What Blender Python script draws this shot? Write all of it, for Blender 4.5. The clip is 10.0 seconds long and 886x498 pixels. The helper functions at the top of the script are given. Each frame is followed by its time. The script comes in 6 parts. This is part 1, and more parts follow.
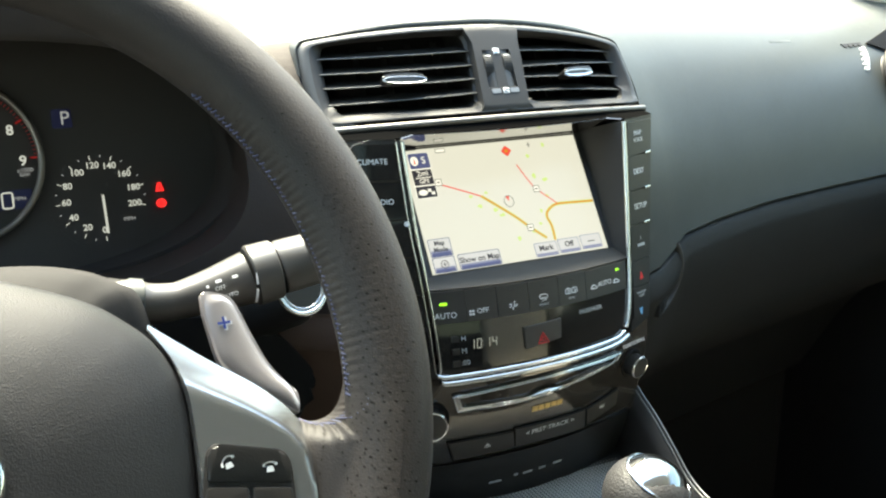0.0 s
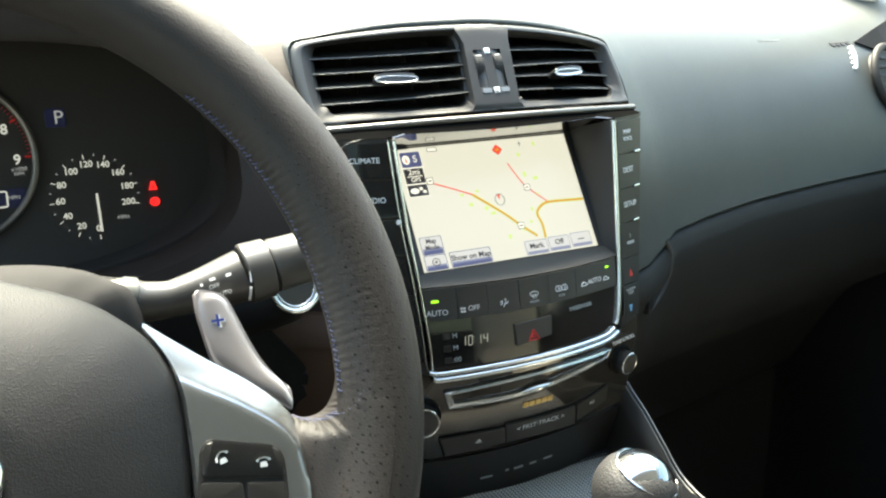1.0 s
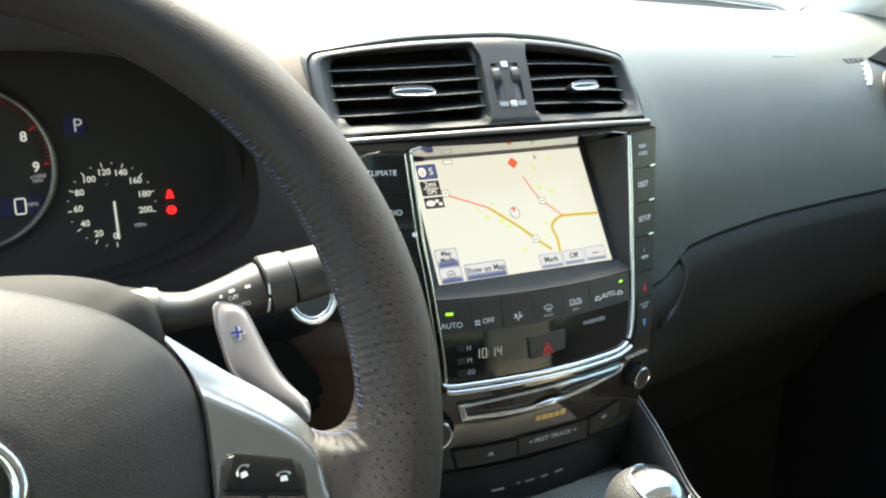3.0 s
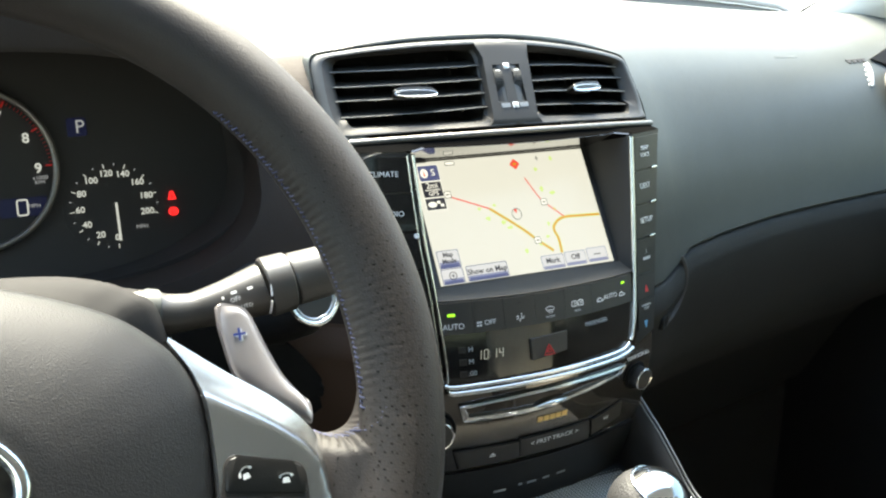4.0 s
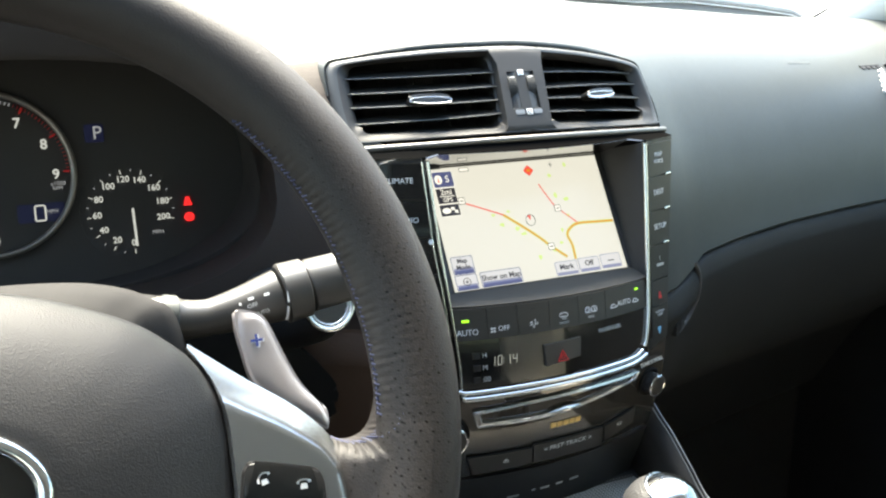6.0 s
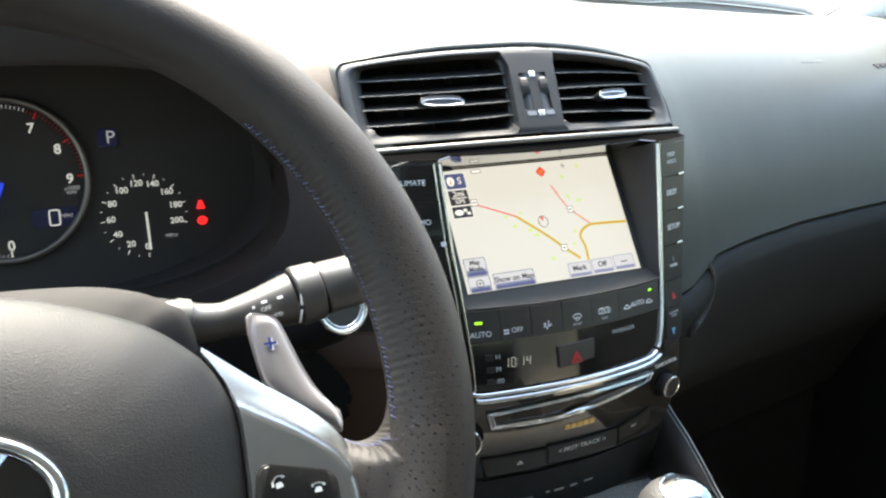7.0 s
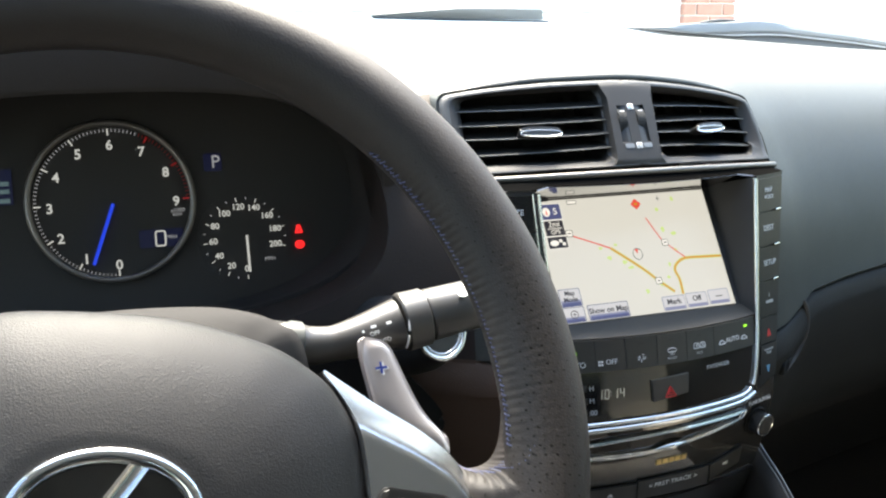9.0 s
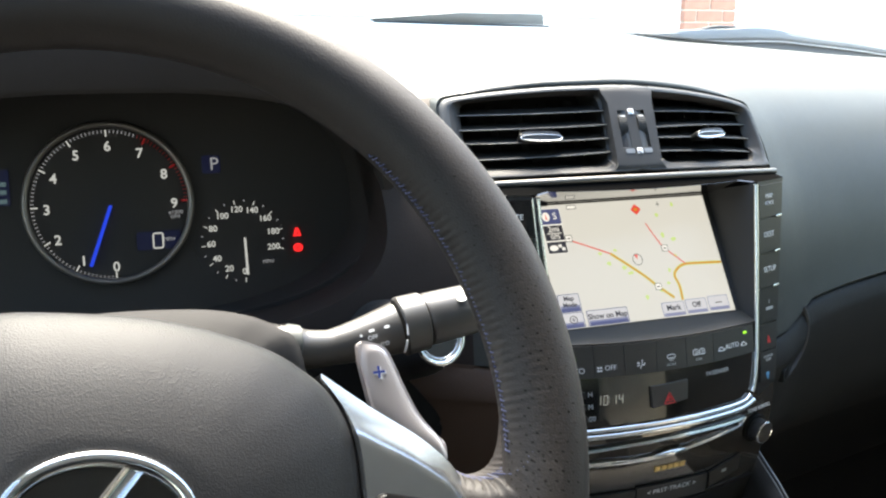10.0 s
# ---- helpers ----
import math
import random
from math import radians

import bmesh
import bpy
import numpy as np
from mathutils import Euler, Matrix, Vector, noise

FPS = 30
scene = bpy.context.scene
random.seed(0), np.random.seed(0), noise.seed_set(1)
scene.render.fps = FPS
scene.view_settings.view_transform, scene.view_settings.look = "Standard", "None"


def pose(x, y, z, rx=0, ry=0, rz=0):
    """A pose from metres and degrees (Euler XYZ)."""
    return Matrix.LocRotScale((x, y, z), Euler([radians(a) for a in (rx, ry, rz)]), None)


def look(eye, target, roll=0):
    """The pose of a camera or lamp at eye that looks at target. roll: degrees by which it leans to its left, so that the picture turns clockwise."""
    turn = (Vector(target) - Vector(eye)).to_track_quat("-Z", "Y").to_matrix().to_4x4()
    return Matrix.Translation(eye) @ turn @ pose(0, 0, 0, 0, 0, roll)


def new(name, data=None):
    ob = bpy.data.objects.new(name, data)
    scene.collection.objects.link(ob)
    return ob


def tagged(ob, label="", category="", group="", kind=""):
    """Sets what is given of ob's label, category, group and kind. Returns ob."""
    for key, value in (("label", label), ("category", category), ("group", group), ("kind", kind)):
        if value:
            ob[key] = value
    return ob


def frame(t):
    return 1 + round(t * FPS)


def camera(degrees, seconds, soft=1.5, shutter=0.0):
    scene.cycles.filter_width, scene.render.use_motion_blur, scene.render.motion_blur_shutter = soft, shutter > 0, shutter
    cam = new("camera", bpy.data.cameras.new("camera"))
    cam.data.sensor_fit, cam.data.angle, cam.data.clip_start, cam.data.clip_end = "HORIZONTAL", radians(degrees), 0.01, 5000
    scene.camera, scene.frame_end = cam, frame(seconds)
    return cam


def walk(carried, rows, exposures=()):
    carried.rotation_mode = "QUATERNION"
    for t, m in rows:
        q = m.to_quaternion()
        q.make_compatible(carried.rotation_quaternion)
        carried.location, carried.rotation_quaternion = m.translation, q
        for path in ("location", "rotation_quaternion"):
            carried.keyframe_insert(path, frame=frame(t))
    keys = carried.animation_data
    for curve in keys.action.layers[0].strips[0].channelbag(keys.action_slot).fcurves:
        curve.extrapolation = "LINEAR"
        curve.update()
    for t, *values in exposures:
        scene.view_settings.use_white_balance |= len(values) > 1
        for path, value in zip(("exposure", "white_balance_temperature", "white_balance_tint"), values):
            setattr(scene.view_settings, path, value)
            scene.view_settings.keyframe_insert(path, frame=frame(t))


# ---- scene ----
cam = camera(50.63, 10.0, soft=2.2, shutter=0.5)
PATH = [
    (0.0, (-0.3371, 0.0011, 1.1001), (0.5027, 1.7296, 0.5459), -0.64),
    (0.5, (-0.3385, -0.0043, 1.1035), (0.5124, 1.7168, 0.5432), -0.51),
    (1.0, (-0.3388, -0.0050, 1.1027), (0.5133, 1.7153, 0.5419), -0.58),
    (1.5, (-0.3410, -0.0033, 1.1056), (0.5105, 1.7182, 0.5477), -0.48),
    (2.0, (-0.3422, -0.0044, 1.1061), (0.5019, 1.7223, 0.5529), -0.43),
    (2.5, (-0.3446, -0.0032, 1.1069), (0.4991, 1.7250, 0.5580), 0.10),
    (4.0, (-0.3453, -0.0024, 1.1081), (0.4949, 1.7281, 0.5610), 0.09),
    (4.5, (-0.3467, -0.0027, 1.1076), (0.4921, 1.7291, 0.5623), 0.31),
    (5.0, (-0.3478, -0.0004, 1.1064), (0.4899, 1.7336, 0.5665), 0.50),
    (5.5, (-0.3495, -0.0029, 1.1089), (0.4801, 1.7345, 0.5675), 0.66),
    (6.8, (-0.3470, -0.0030, 1.1110), (0.4640, 1.7460, 0.5760), -1.00),
    (7.0, (-0.3487, -0.0022, 1.1106), (0.4496, 1.7514, 0.5742), -0.50),
    (7.2, (-0.3516, 0.0003, 1.1104), (0.4356, 1.7593, 0.5761), -0.55),
    (7.3, (-0.3533, 0.0017, 1.1103), (0.4275, 1.7639, 0.5771), -0.58),
    (7.4, (-0.3594, 0.0069, 1.1100), (0.3981, 1.7805, 0.5810), -0.69),
    (7.5, (-0.3648, 0.0115, 1.1097), (0.3721, 1.7951, 0.5845), -0.79),
    (8.0, (-0.3736, 0.0058, 1.1129), (0.3339, 1.8050, 0.6006), -0.12),
    (8.5, (-0.3739, 0.0047, 1.1123), (0.3219, 1.8143, 0.6212), 0.08),
    (9.0, (-0.3746, 0.0032, 1.1127), (0.3131, 1.8192, 0.6342), 0.03),
    (9.5, (-0.3736, 0.0061, 1.1120), (0.3128, 1.8246, 0.6410), 0.37),
    (10.0, (-0.3737, 0.0060, 1.1116), (0.3174, 1.8233, 0.6428), 0.46),
]
walk(cam, [(t, look(eye, target, roll)) for t, eye, target, roll in PATH], [(0.0, 3.53, 7900, 0), (2.0, 3.60, 7790, 1), (5.5, 3.56, 7600, 4), (7.0, 3.51, 7450, 7), (7.5, 3.33, 7400, 8), (10.0, 3.33, 7400, 8)])

# ---- light ----
SUN_ELEVATION, SUN_TURN = 56.0, -6.0      # degrees; turn from straight ahead, minus to the right
world = bpy.data.worlds.new("sky")
scene.world = world
world.use_nodes = True
wn = world.node_tree.nodes
sky = wn.new("ShaderNodeTexSky")
sky.sky_type = "NISHITA"
sky.sun_disc = False
sky.sun_elevation = radians(SUN_ELEVATION)
sky.sun_rotation = radians(-SUN_TURN)
world.node_tree.links.new(sky.outputs[0], wn["Background"].inputs[0])
wn["Background"].inputs[1].default_value = 0.15
sun_data = bpy.data.lights.new("sun", "SUN")
sun_data.energy, sun_data.angle, sun_data.color = 5.0, radians(45.0), (1.0, 0.97, 0.93)
sun = new("sun", sun_data)
sun.matrix_world = pose(0, 0, 5, 90 - SUN_ELEVATION, 0, SUN_TURN + 180)


# ---- materials ----
def material(name, colour, rough=0.5, metal=0.0, vary=0.12, scale=30.0, bump=0.0, grain=400.0, coat=0.0, spec=0.5, emit=0.000):
    """Principled surface with wear and grain at two scales."""
    m = bpy.data.materials.new(name)
    m.use_nodes = True
    nt = m.node_tree
    nodes, links = nt.nodes, nt.links
    b = nodes["Principled BSDF"]
    b.inputs["Roughness"].default_value = rough
    b.inputs["Metallic"].default_value = metal
    b.inputs["Coat Weight"].default_value = coat
    b.inputs["Specular IOR Level"].default_value = spec
    b.inputs["Base Color"].default_value = (*colour, 1)
    if emit:
        b.inputs["Emission Color"].default_value = (*colour, 1)
        b.inputs["Emission Strength"].default_value = emit
        b.inputs["Base Color"].default_value = (*[0.12 * c for c in colour], 1)
        return m
    co = nodes.new("ShaderNodeTexCoord")
    if vary:
        n1 = nodes.new("ShaderNodeTexNoise")
        n1.inputs["Scale"].default_value, n1.inputs["Detail"].default_value = scale, 5
        links.new(co.outputs["Object"], n1.inputs["Vector"])
        mix = nodes.new("ShaderNodeMix")
        mix.data_type = "RGBA"
        mix.inputs[6].default_value = (*[c * (1 - vary) for c in colour], 1)
        mix.inputs[7].default_value = (*[min(1, c * (1 + vary)) for c in colour], 1)
        links.new(n1.outputs["Fac"], mix.inputs[0])
        links.new(mix.outputs[2], b.inputs["Base Color"])
        ramp = nodes.new("ShaderNodeMapRange")
        ramp.inputs["To Min"].default_value = max(0.02, rough - 0.25 * vary)
        ramp.inputs["To Max"].default_value = min(1, rough + 0.25 * vary)
        n2 = nodes.new("ShaderNodeTexNoise")
        n2.inputs["Scale"].default_value, n2.inputs["Detail"].default_value = scale * 6, 4
        links.new(co.outputs["Object"], n2.inputs["Vector"])
        links.new(n2.outputs["Fac"], ramp.inputs["Value"])
        links.new(ramp.outputs[0], b.inputs["Roughness"])
    if bump:
        v = nodes.new("ShaderNodeTexVoronoi")
        v.inputs["Scale"].default_value = grain
        links.new(co.outputs["Object"], v.inputs["Vector"])
        n3 = nodes.new("ShaderNodeTexNoise")
        n3.inputs["Scale"].default_value, n3.inputs["Detail"].default_value = grain * 0.6, 3
        links.new(co.outputs["Object"], n3.inputs["Vector"])
        add = nodes.new("ShaderNodeMath")
        links.new(v.outputs["Distance"], add.inputs[0])
        links.new(n3.outputs["Fac"], add.inputs[1])
        bp = nodes.new("ShaderNodeBump")
        bp.inputs["Strength"].default_value, bp.inputs["Distance"].default_value = bump, 0.0006
        links.new(add.outputs[0], bp.inputs["Height"])
        links.new(bp.outputs[0], b.inputs["Normal"])
    return m


SOFT_BLACK = material("soft_touch_black", (0.0415, 0.0472, 0.0462), 0.52, bump=0.12, grain=900)
DARK_PLASTIC = material("dark_plastic", (0.022, 0.022, 0.023), 0.5, bump=0.2, grain=1200)
PAD = material("airbag_cover_vinyl", (0.0100, 0.0102, 0.0116), 0.55, bump=0.20, grain=1500, spec=0.48)
LEATHER = material("rim_leather", (0.0198, 0.0162, 0.0149), 0.58, vary=0.15, bump=0.14, grain=1050, spec=0.38)
SHROUD_GREY = material("shroud_plastic", (0.028, 0.0275, 0.028), 0.7, vary=0.08, bump=0.12, grain=1300, spec=0.06)
GREY_FRAME = material("satin_grey_plastic", (0.022, 0.020, 0.018), 0.55, vary=0.05, spec=0.25)
STALK_GREY = material("stalk_plastic", (0.048, 0.046, 0.044), 0.36, vary=0.08, bump=0.06, grain=1300, spec=0.7)
LOWER_BLACK = material("lower_dash_black", (0.0140, 0.0145, 0.0143), 0.65, bump=0.35, grain=900, spec=0.3)
PUNCH_BLACK = material("punched_hole", (0.0100, 0.0080, 0.0074), 0.7, vary=0.2, spec=0.15)
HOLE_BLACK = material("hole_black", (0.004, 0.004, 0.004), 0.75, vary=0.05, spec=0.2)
KNEE_BROWN = material("knee_panel_brown", (0.098, 0.066, 0.052), 0.7, bump=0.15, grain=900, spec=0.2)
PANEL_DARK = material("instrument_panel_black", (0.030, 0.0225, 0.0195), 0.65, bump=0.15, grain=900, spec=0.2)
HOOD_BLACK = material("hood_black", (0.036, 0.032, 0.031), 0.8, bump=0.12, grain=1000, spec=0.25)
GLOSS_BLACK = material("piano_black", (0.012, 0.011, 0.010), 0.10, vary=0.05, coat=0.8, spec=0.8)
FASCIA = material("gloss_fascia", (0.058, 0.050, 0.041), 0.10, metal=0.5, vary=0.06, coat=0.9)
PANEL_BLACK = material("button_black", (0.0175, 0.0165, 0.0155), 0.36, vary=0.08, bump=0.1, grain=1500)
SILL_GREY = material("sill_grey", (0.060, 0.053, 0.045), 0.6, vary=0.08, bump=0.15, grain=1300, spec=0.3)
CHROME = material("chrome", (0.80, 0.81, 0.82), 0.12, metal=1.0, vary=0.03)
SILVER = material("satin_silver_paint", (0.46, 0.475, 0.49), 0.26, metal=0.93, vary=0.03, bump=0.03, grain=2500)
WHITE_INK = material("white_marking", (0.75, 0.76, 0.76), 0.6, vary=0)
DIM_INK = material("dim_marking", (0.40, 0.42, 0.43), 0.6, vary=0)
BLUE_INK = material("blue_marking", (0.02, 0.045, 0.24), 0.5, vary=0)
RED_INK = material("red_marking", (0.55, 0.03, 0.03), 0.5, vary=0)
GOLD_INK = material("gold_marking", (0.62, 0.45, 0.18), 0.35, metal=0.8, vary=0)
BLUE_THREAD = material("blue_thread", (0.060, 0.070, 0.140), 0.7, vary=0.1)
DIAL = material("dial_black", (0.024, 0.0218, 0.0208), 0.6, vary=0.05)
GLOW_WHITE = material("glow_white", (0.80, 0.84, 0.86), emit=0.06)
GLOW_DIM = material("glow_dim", (0.35, 0.37, 0.42), emit=0.077)
GLOW_BLUE = material("glow_blue", (0.01, 0.06, 0.95), emit=0.085)
GLOW_NAVY = material("glow_navy", (0.006, 0.009, 0.055), emit=0.04)
GLOW_TEAL = material("glow_teal", (0.13, 0.22, 0.26), emit=0.05)
GLOW_RED = material("glow_red", (1.0, 0.025, 0.03), emit=0.14)
DARK_RED = material("dark_red", (0.42, 0.012, 0.014), emit=0.05)
GLOW_GREEN = material("glow_green", (0.35, 1.0, 0.05), emit=0.15)
MAP_LAND = material("map_land", (0.82, 0.825, 0.80), 0.3, emit=0.083)
MAP_RED = material("map_red", (0.88, 0.09, 0.07), emit=0.09)
MAP_ORANGE = material("map_orange", (0.76, 0.33, 0.03), emit=0.082)
MAP_GREEN = material("map_green", (0.66, 0.86, 0.30), emit=0.088)
MAP_WHITE = material("map_white", (0.95, 0.95, 0.93), emit=0.105)
MAP_BLUE = material("map_blue", (0.09, 0.11, 0.27), emit=0.085)
MAP_BUTTON = material("map_button", (0.70, 0.71, 0.77), emit=0.088)
MAP_MID = material("map_mid_blue", (0.26, 0.28, 0.46), emit=0.088)
MAP_DARK = material("map_dark", (0.05, 0.05, 0.07), emit=0.06)
HEADLINER = material("headliner_cloth", (0.51, 0.53, 0.55), 0.9, bump=0.3, grain=700)
KNOB_SIDE = material("knob_side_metal", (0.13, 0.13, 0.13), 0.32, metal=0.9, vary=0.05)
CARPET = material("black_carpet", (0.0045, 0.0045, 0.0045), 0.95, bump=0.6, grain=900)
SEAT_DARKENED = material("darkened_seat_leather", (0.030, 0.029, 0.030), 0.6, bump=0.5, grain=500)
SEAT_LEATHER = material("seat_leather", (0.50, 0.465, 0.41), 0.5, bump=0.5, grain=500)
KNOB_LEATHER = material("knob_leather", (0.034, 0.0335, 0.034), 0.5, vary=0.15, bump=0.5, grain=700, spec=0.4)
STRIP_SATIN = material("satin_strip", (0.17, 0.165, 0.155), 0.42, metal=0.7, vary=0.05)
PILLAR_TRIM = material("pillar_trim", (0.60, 0.60, 0.585), 0.8, bump=0.2, grain=800)
RUBBER = material("wiper_rubber", (0.03, 0.034, 0.038), 0.5)
WIPER_GREY = material("wiper_grey", (0.36, 0.375, 0.39), 0.5)
COWL_GREY = material("cowl_grey", (0.17, 0.18, 0.188), 0.5)
VENT_GREY = material("vent_grey", (0.030, 0.029, 0.028), 0.52, metal=0.1, vary=0.05, spec=0.35)
VENT_SATIN = material("vent_satin", (0.050, 0.054, 0.057), 0.52, metal=0.1, vary=0.05, spec=0.35)
MATTE_BLACK = material("matte_black", (0.0035, 0.0035, 0.0035), 0.95, vary=0.05, spec=0.0)
KEY_GREY = material("key_grey", (0.032, 0.030, 0.027), 0.42, vary=0.08, bump=0.08, grain=1500)
PADDLE_SILVER = material("paddle_silver", (0.46, 0.425, 0.425), 0.33, metal=0.55, vary=0.04, bump=0.03, grain=2500)
COLLAR_GREY = material("collar_grey", (0.22, 0.22, 0.215), 0.35, metal=0.4, vary=0.05)
COLLAR_DARK = material("collar_dark", (0.050, 0.056, 0.055), 0.5, vary=0.05, spec=0.3)
DIAL_RING = material("dial_ring_grey", (0.26, 0.235, 0.215), 0.42, metal=0.8, vary=0.15)
SLAT_BLACK = material("slat_black", (0.0125, 0.0124, 0.0122), 0.6, vary=0.08, spec=0.25)
SLAT_EDGE = material("slat_edge", (0.115, 0.115, 0.112), 0.42, metal=0.3, vary=0.05)
WALL_WHITE = material("white_render", (0.80, 0.80, 0.78), 0.8, vary=0.06, scale=4)
BRICK = material("red_brick", (0.42, 0.20, 0.14), 0.85, vary=0.35, scale=14, bump=0.5, grain=120)
MORTAR = material("mortar", (0.55, 0.50, 0.42), 0.9, vary=0.1)
CONCRETE = material("pale_concrete", (0.42, 0.41, 0.39), 0.85, vary=0.15, scale=2)
CAR_PAINT = material("car_paint_white", (0.75, 0.76, 0.77), 0.25, vary=0.03, coat=1.0)
WHITE_GLOW = material("clock_glow", (0.75, 0.78, 0.74), emit=0.042)
PALE_BLUE = material("pale_blue_marking", (0.12, 0.35, 0.60), 0.5, vary=0)
MAT_TEX = material("woven_mat", (0.07, 0.07, 0.066), 0.5, bump=0.5, grain=500)
MAT_STUD = material("mat_stud", (0.46, 0.45, 0.42), 0.4, vary=0.1)


def glass(name, rough=0.0, tint=(0.90, 0.94, 0.93)):
    """Thin clear pane: mostly see-through, with a mirror sheen."""
    m = bpy.data.materials.new(name)
    m.use_nodes = True
    nt = m.node_tree
    nt.nodes.remove(nt.nodes["Principled BSDF"])
    out = nt.nodes["Material Output"]
    clear, shine, mix = (nt.nodes.new("ShaderNodeBsdf" + k) for k in ("Transparent", "Glossy", "Transparent"))
    mix = nt.nodes.new("ShaderNodeMixShader")
    shine.inputs["Roughness"].default_value = rough
    clear.inputs[0].default_value = (*tint, 1)
    mix.inputs[0].default_value = 0.07
    nt.links.new(clear.outputs[0], mix.inputs[1])
    nt.links.new(shine.outputs[0], mix.inputs[2])
    nt.links.new(mix.outputs[0], out.inputs[0])
    return m


GLASS = glass("clear_glass")
# Side and rear glass darkened past real tint to cut light into the cabin.
DIMMED_RIGHT = glass("dimmed_right_glass", 0.0, (0.26, 0.28, 0.265))
DIMMED_LEFT = glass("dimmed_left_glass", 0.0, (0.36, 0.37, 0.36))
DIMMED_REAR = glass("dimmed_rear_glass", 0.0, (0.05, 0.055, 0.05))


# ---- mesh helpers ----
def part(name, bm, mat, parent=None, label="", smooth=True):
    """Links a bmesh as one mesh object, under a thing or a part."""
    bmesh.ops.recalc_face_normals(bm, faces=bm.faces)
    me = bpy.data.meshes.new(name)
    bm.to_mesh(me)
    bm.free()
    me.materials.append(mat)
    if smooth:
        me.shade_smooth()
        me.set_sharp_from_angle(angle=radians(38))
    ob = new(name, me)
    if parent:
        ob.parent = parent
    if label:
        ob["label"] = label
    return ob


def thing(name, label, category, group="", kind=""):
    return tagged(new(name), label, category, group, kind)


def grid(rows, closed=False, cap=False):
    """A skin over rows of points, with UVs in metres; closed: each row is a ring; cap: close both ends."""
    bm = bmesh.new()
    vs = [[bm.verts.new(p) for p in row] for row in rows]
    n = len(rows[0])
    for a, b in zip(vs, vs[1:]):
        for i in range(n if closed else n - 1):
            j = (i + 1) % n
            bm.faces.new((a[i], a[j], b[j], b[i]))
    if cap:
        bm.faces.new(vs[0])
        bm.faces.new(vs[-1][::-1])
    return bm


def slab(front, back):
    """A solid between two grids of points of the same size."""
    bm = bmesh.new()
    f = [[bm.verts.new(p) for p in row] for row in front]
    k = [[bm.verts.new(p) for p in row] for row in back]
    nr, nc = len(f), len(f[0])
    for r in range(nr - 1):
        for c in range(nc - 1):
            bm.faces.new((f[r][c], f[r][c + 1], f[r + 1][c + 1], f[r + 1][c]))
            bm.faces.new((k[r][c], k[r + 1][c], k[r + 1][c + 1], k[r][c + 1]))
    edge = [(0, c) for c in range(nc)] + [(r, nc - 1) for r in range(1, nr)]
    edge += [(nr - 1, c) for c in range(nc - 2, -1, -1)] + [(r, 0) for r in range(nr - 2, 0, -1)]
    for (a, b), (c, d) in zip(edge, edge[1:] + edge[:1]):
        bm.faces.new((f[a][b], k[a][b], k[c][d], f[c][d]))
    return bm


def tube(path, radii, n=16, closed=False, squash=1.0, cap=True):
    """A round bar along a path."""
    path = [Vector(p) for p in path]
    if not isinstance(radii, (list, tuple)):
        radii = [radii] * len(path)
    rows, side = [], None
    m = len(path)
    for i, p in enumerate(path):
        a = path[(i - 1) % m] if closed or i else p
        b = path[(i + 1) % m] if closed or i < m - 1 else p
        t = (b - a).normalized()
        if side is None:
            side = t.orthogonal().normalized()
        side = (side - t * side.dot(t)).normalized()
        up = t.cross(side)
        rows.append([p + radii[i] * (math.cos(q) * side + squash * math.sin(q) * up) for q in (2 * math.pi * k / n for k in range(n))])
    if closed:
        rows.append(rows[0])
        bm = grid(rows, closed=True)
        bmesh.ops.remove_doubles(bm, verts=bm.verts, dist=1e-6)
        return bm
    return grid(rows, closed=True, cap=cap)


def plate(outline, place, lo, hi, bevel=0.0, segments=2):
    """A plate with the given outline in the plane of the pose place, from lo to hi along its third axis, its edges rounded."""
    bm = bmesh.new()
    a = [bm.verts.new((x, y, hi)) for x, y in outline]
    b = [bm.verts.new((x, y, lo)) for x, y in outline]
    top = bm.faces.new(a)
    bm.faces.new(b[::-1])
    for i in range(len(a)):
        j = (i + 1) % len(a)
        bm.faces.new((a[i], b[i], b[j], a[j]))
    if bevel:
        bmesh.ops.bevel(bm, geom=list(top.edges), offset=bevel, segments=segments, affect="EDGES", profile=0.5)
    bmesh.ops.triangulate(bm, faces=[f for f in bm.faces if len(f.verts) > 4])
    bm.transform(place)
    return bm


def box(lo, hi, bevel=0.0, segments=2, place=None):
    bm = bmesh.new()
    bmesh.ops.create_cube(bm, size=1)
    for v in bm.verts:
        v.co = [lo[k] + (v.co[k] + 0.5) * (hi[k] - lo[k]) for k in range(3)]
    if bevel:
        bmesh.ops.bevel(bm, geom=list(bm.edges), offset=bevel, segments=segments, affect="EDGES", profile=0.5)
    if place:
        bm.transform(place)
    return bm


def ring_points(cx, cy, a, b, n=48, power=2.0):
    """A (super)ellipse."""
    out = []
    for k in range(n):
        c, s = math.cos(2 * math.pi * k / n), math.sin(2 * math.pi * k / n)
        out.append((cx + a * math.copysign(abs(c) ** (2 / power), c), cy + b * math.copysign(abs(s) ** (2 / power), s)))
    return out


def rounded(points, r, n=4):
    """An outline with its corners rounded."""
    out = []
    m = len(points)
    for i in range(m):
        a, p, b = Vector(points[i - 1]), Vector(points[i]), Vector(points[(i + 1) % m])
        ra = min(r, (a - p).length * 0.45, (b - p).length * 0.45)
        s, e = p + (a - p).normalized() * ra, p + (b - p).normalized() * ra
        for k in range(n + 1):
            t = k / n
            out.append(tuple((1 - t) ** 2 * s + 2 * t * (1 - t) * p + t * t * e))
    return out


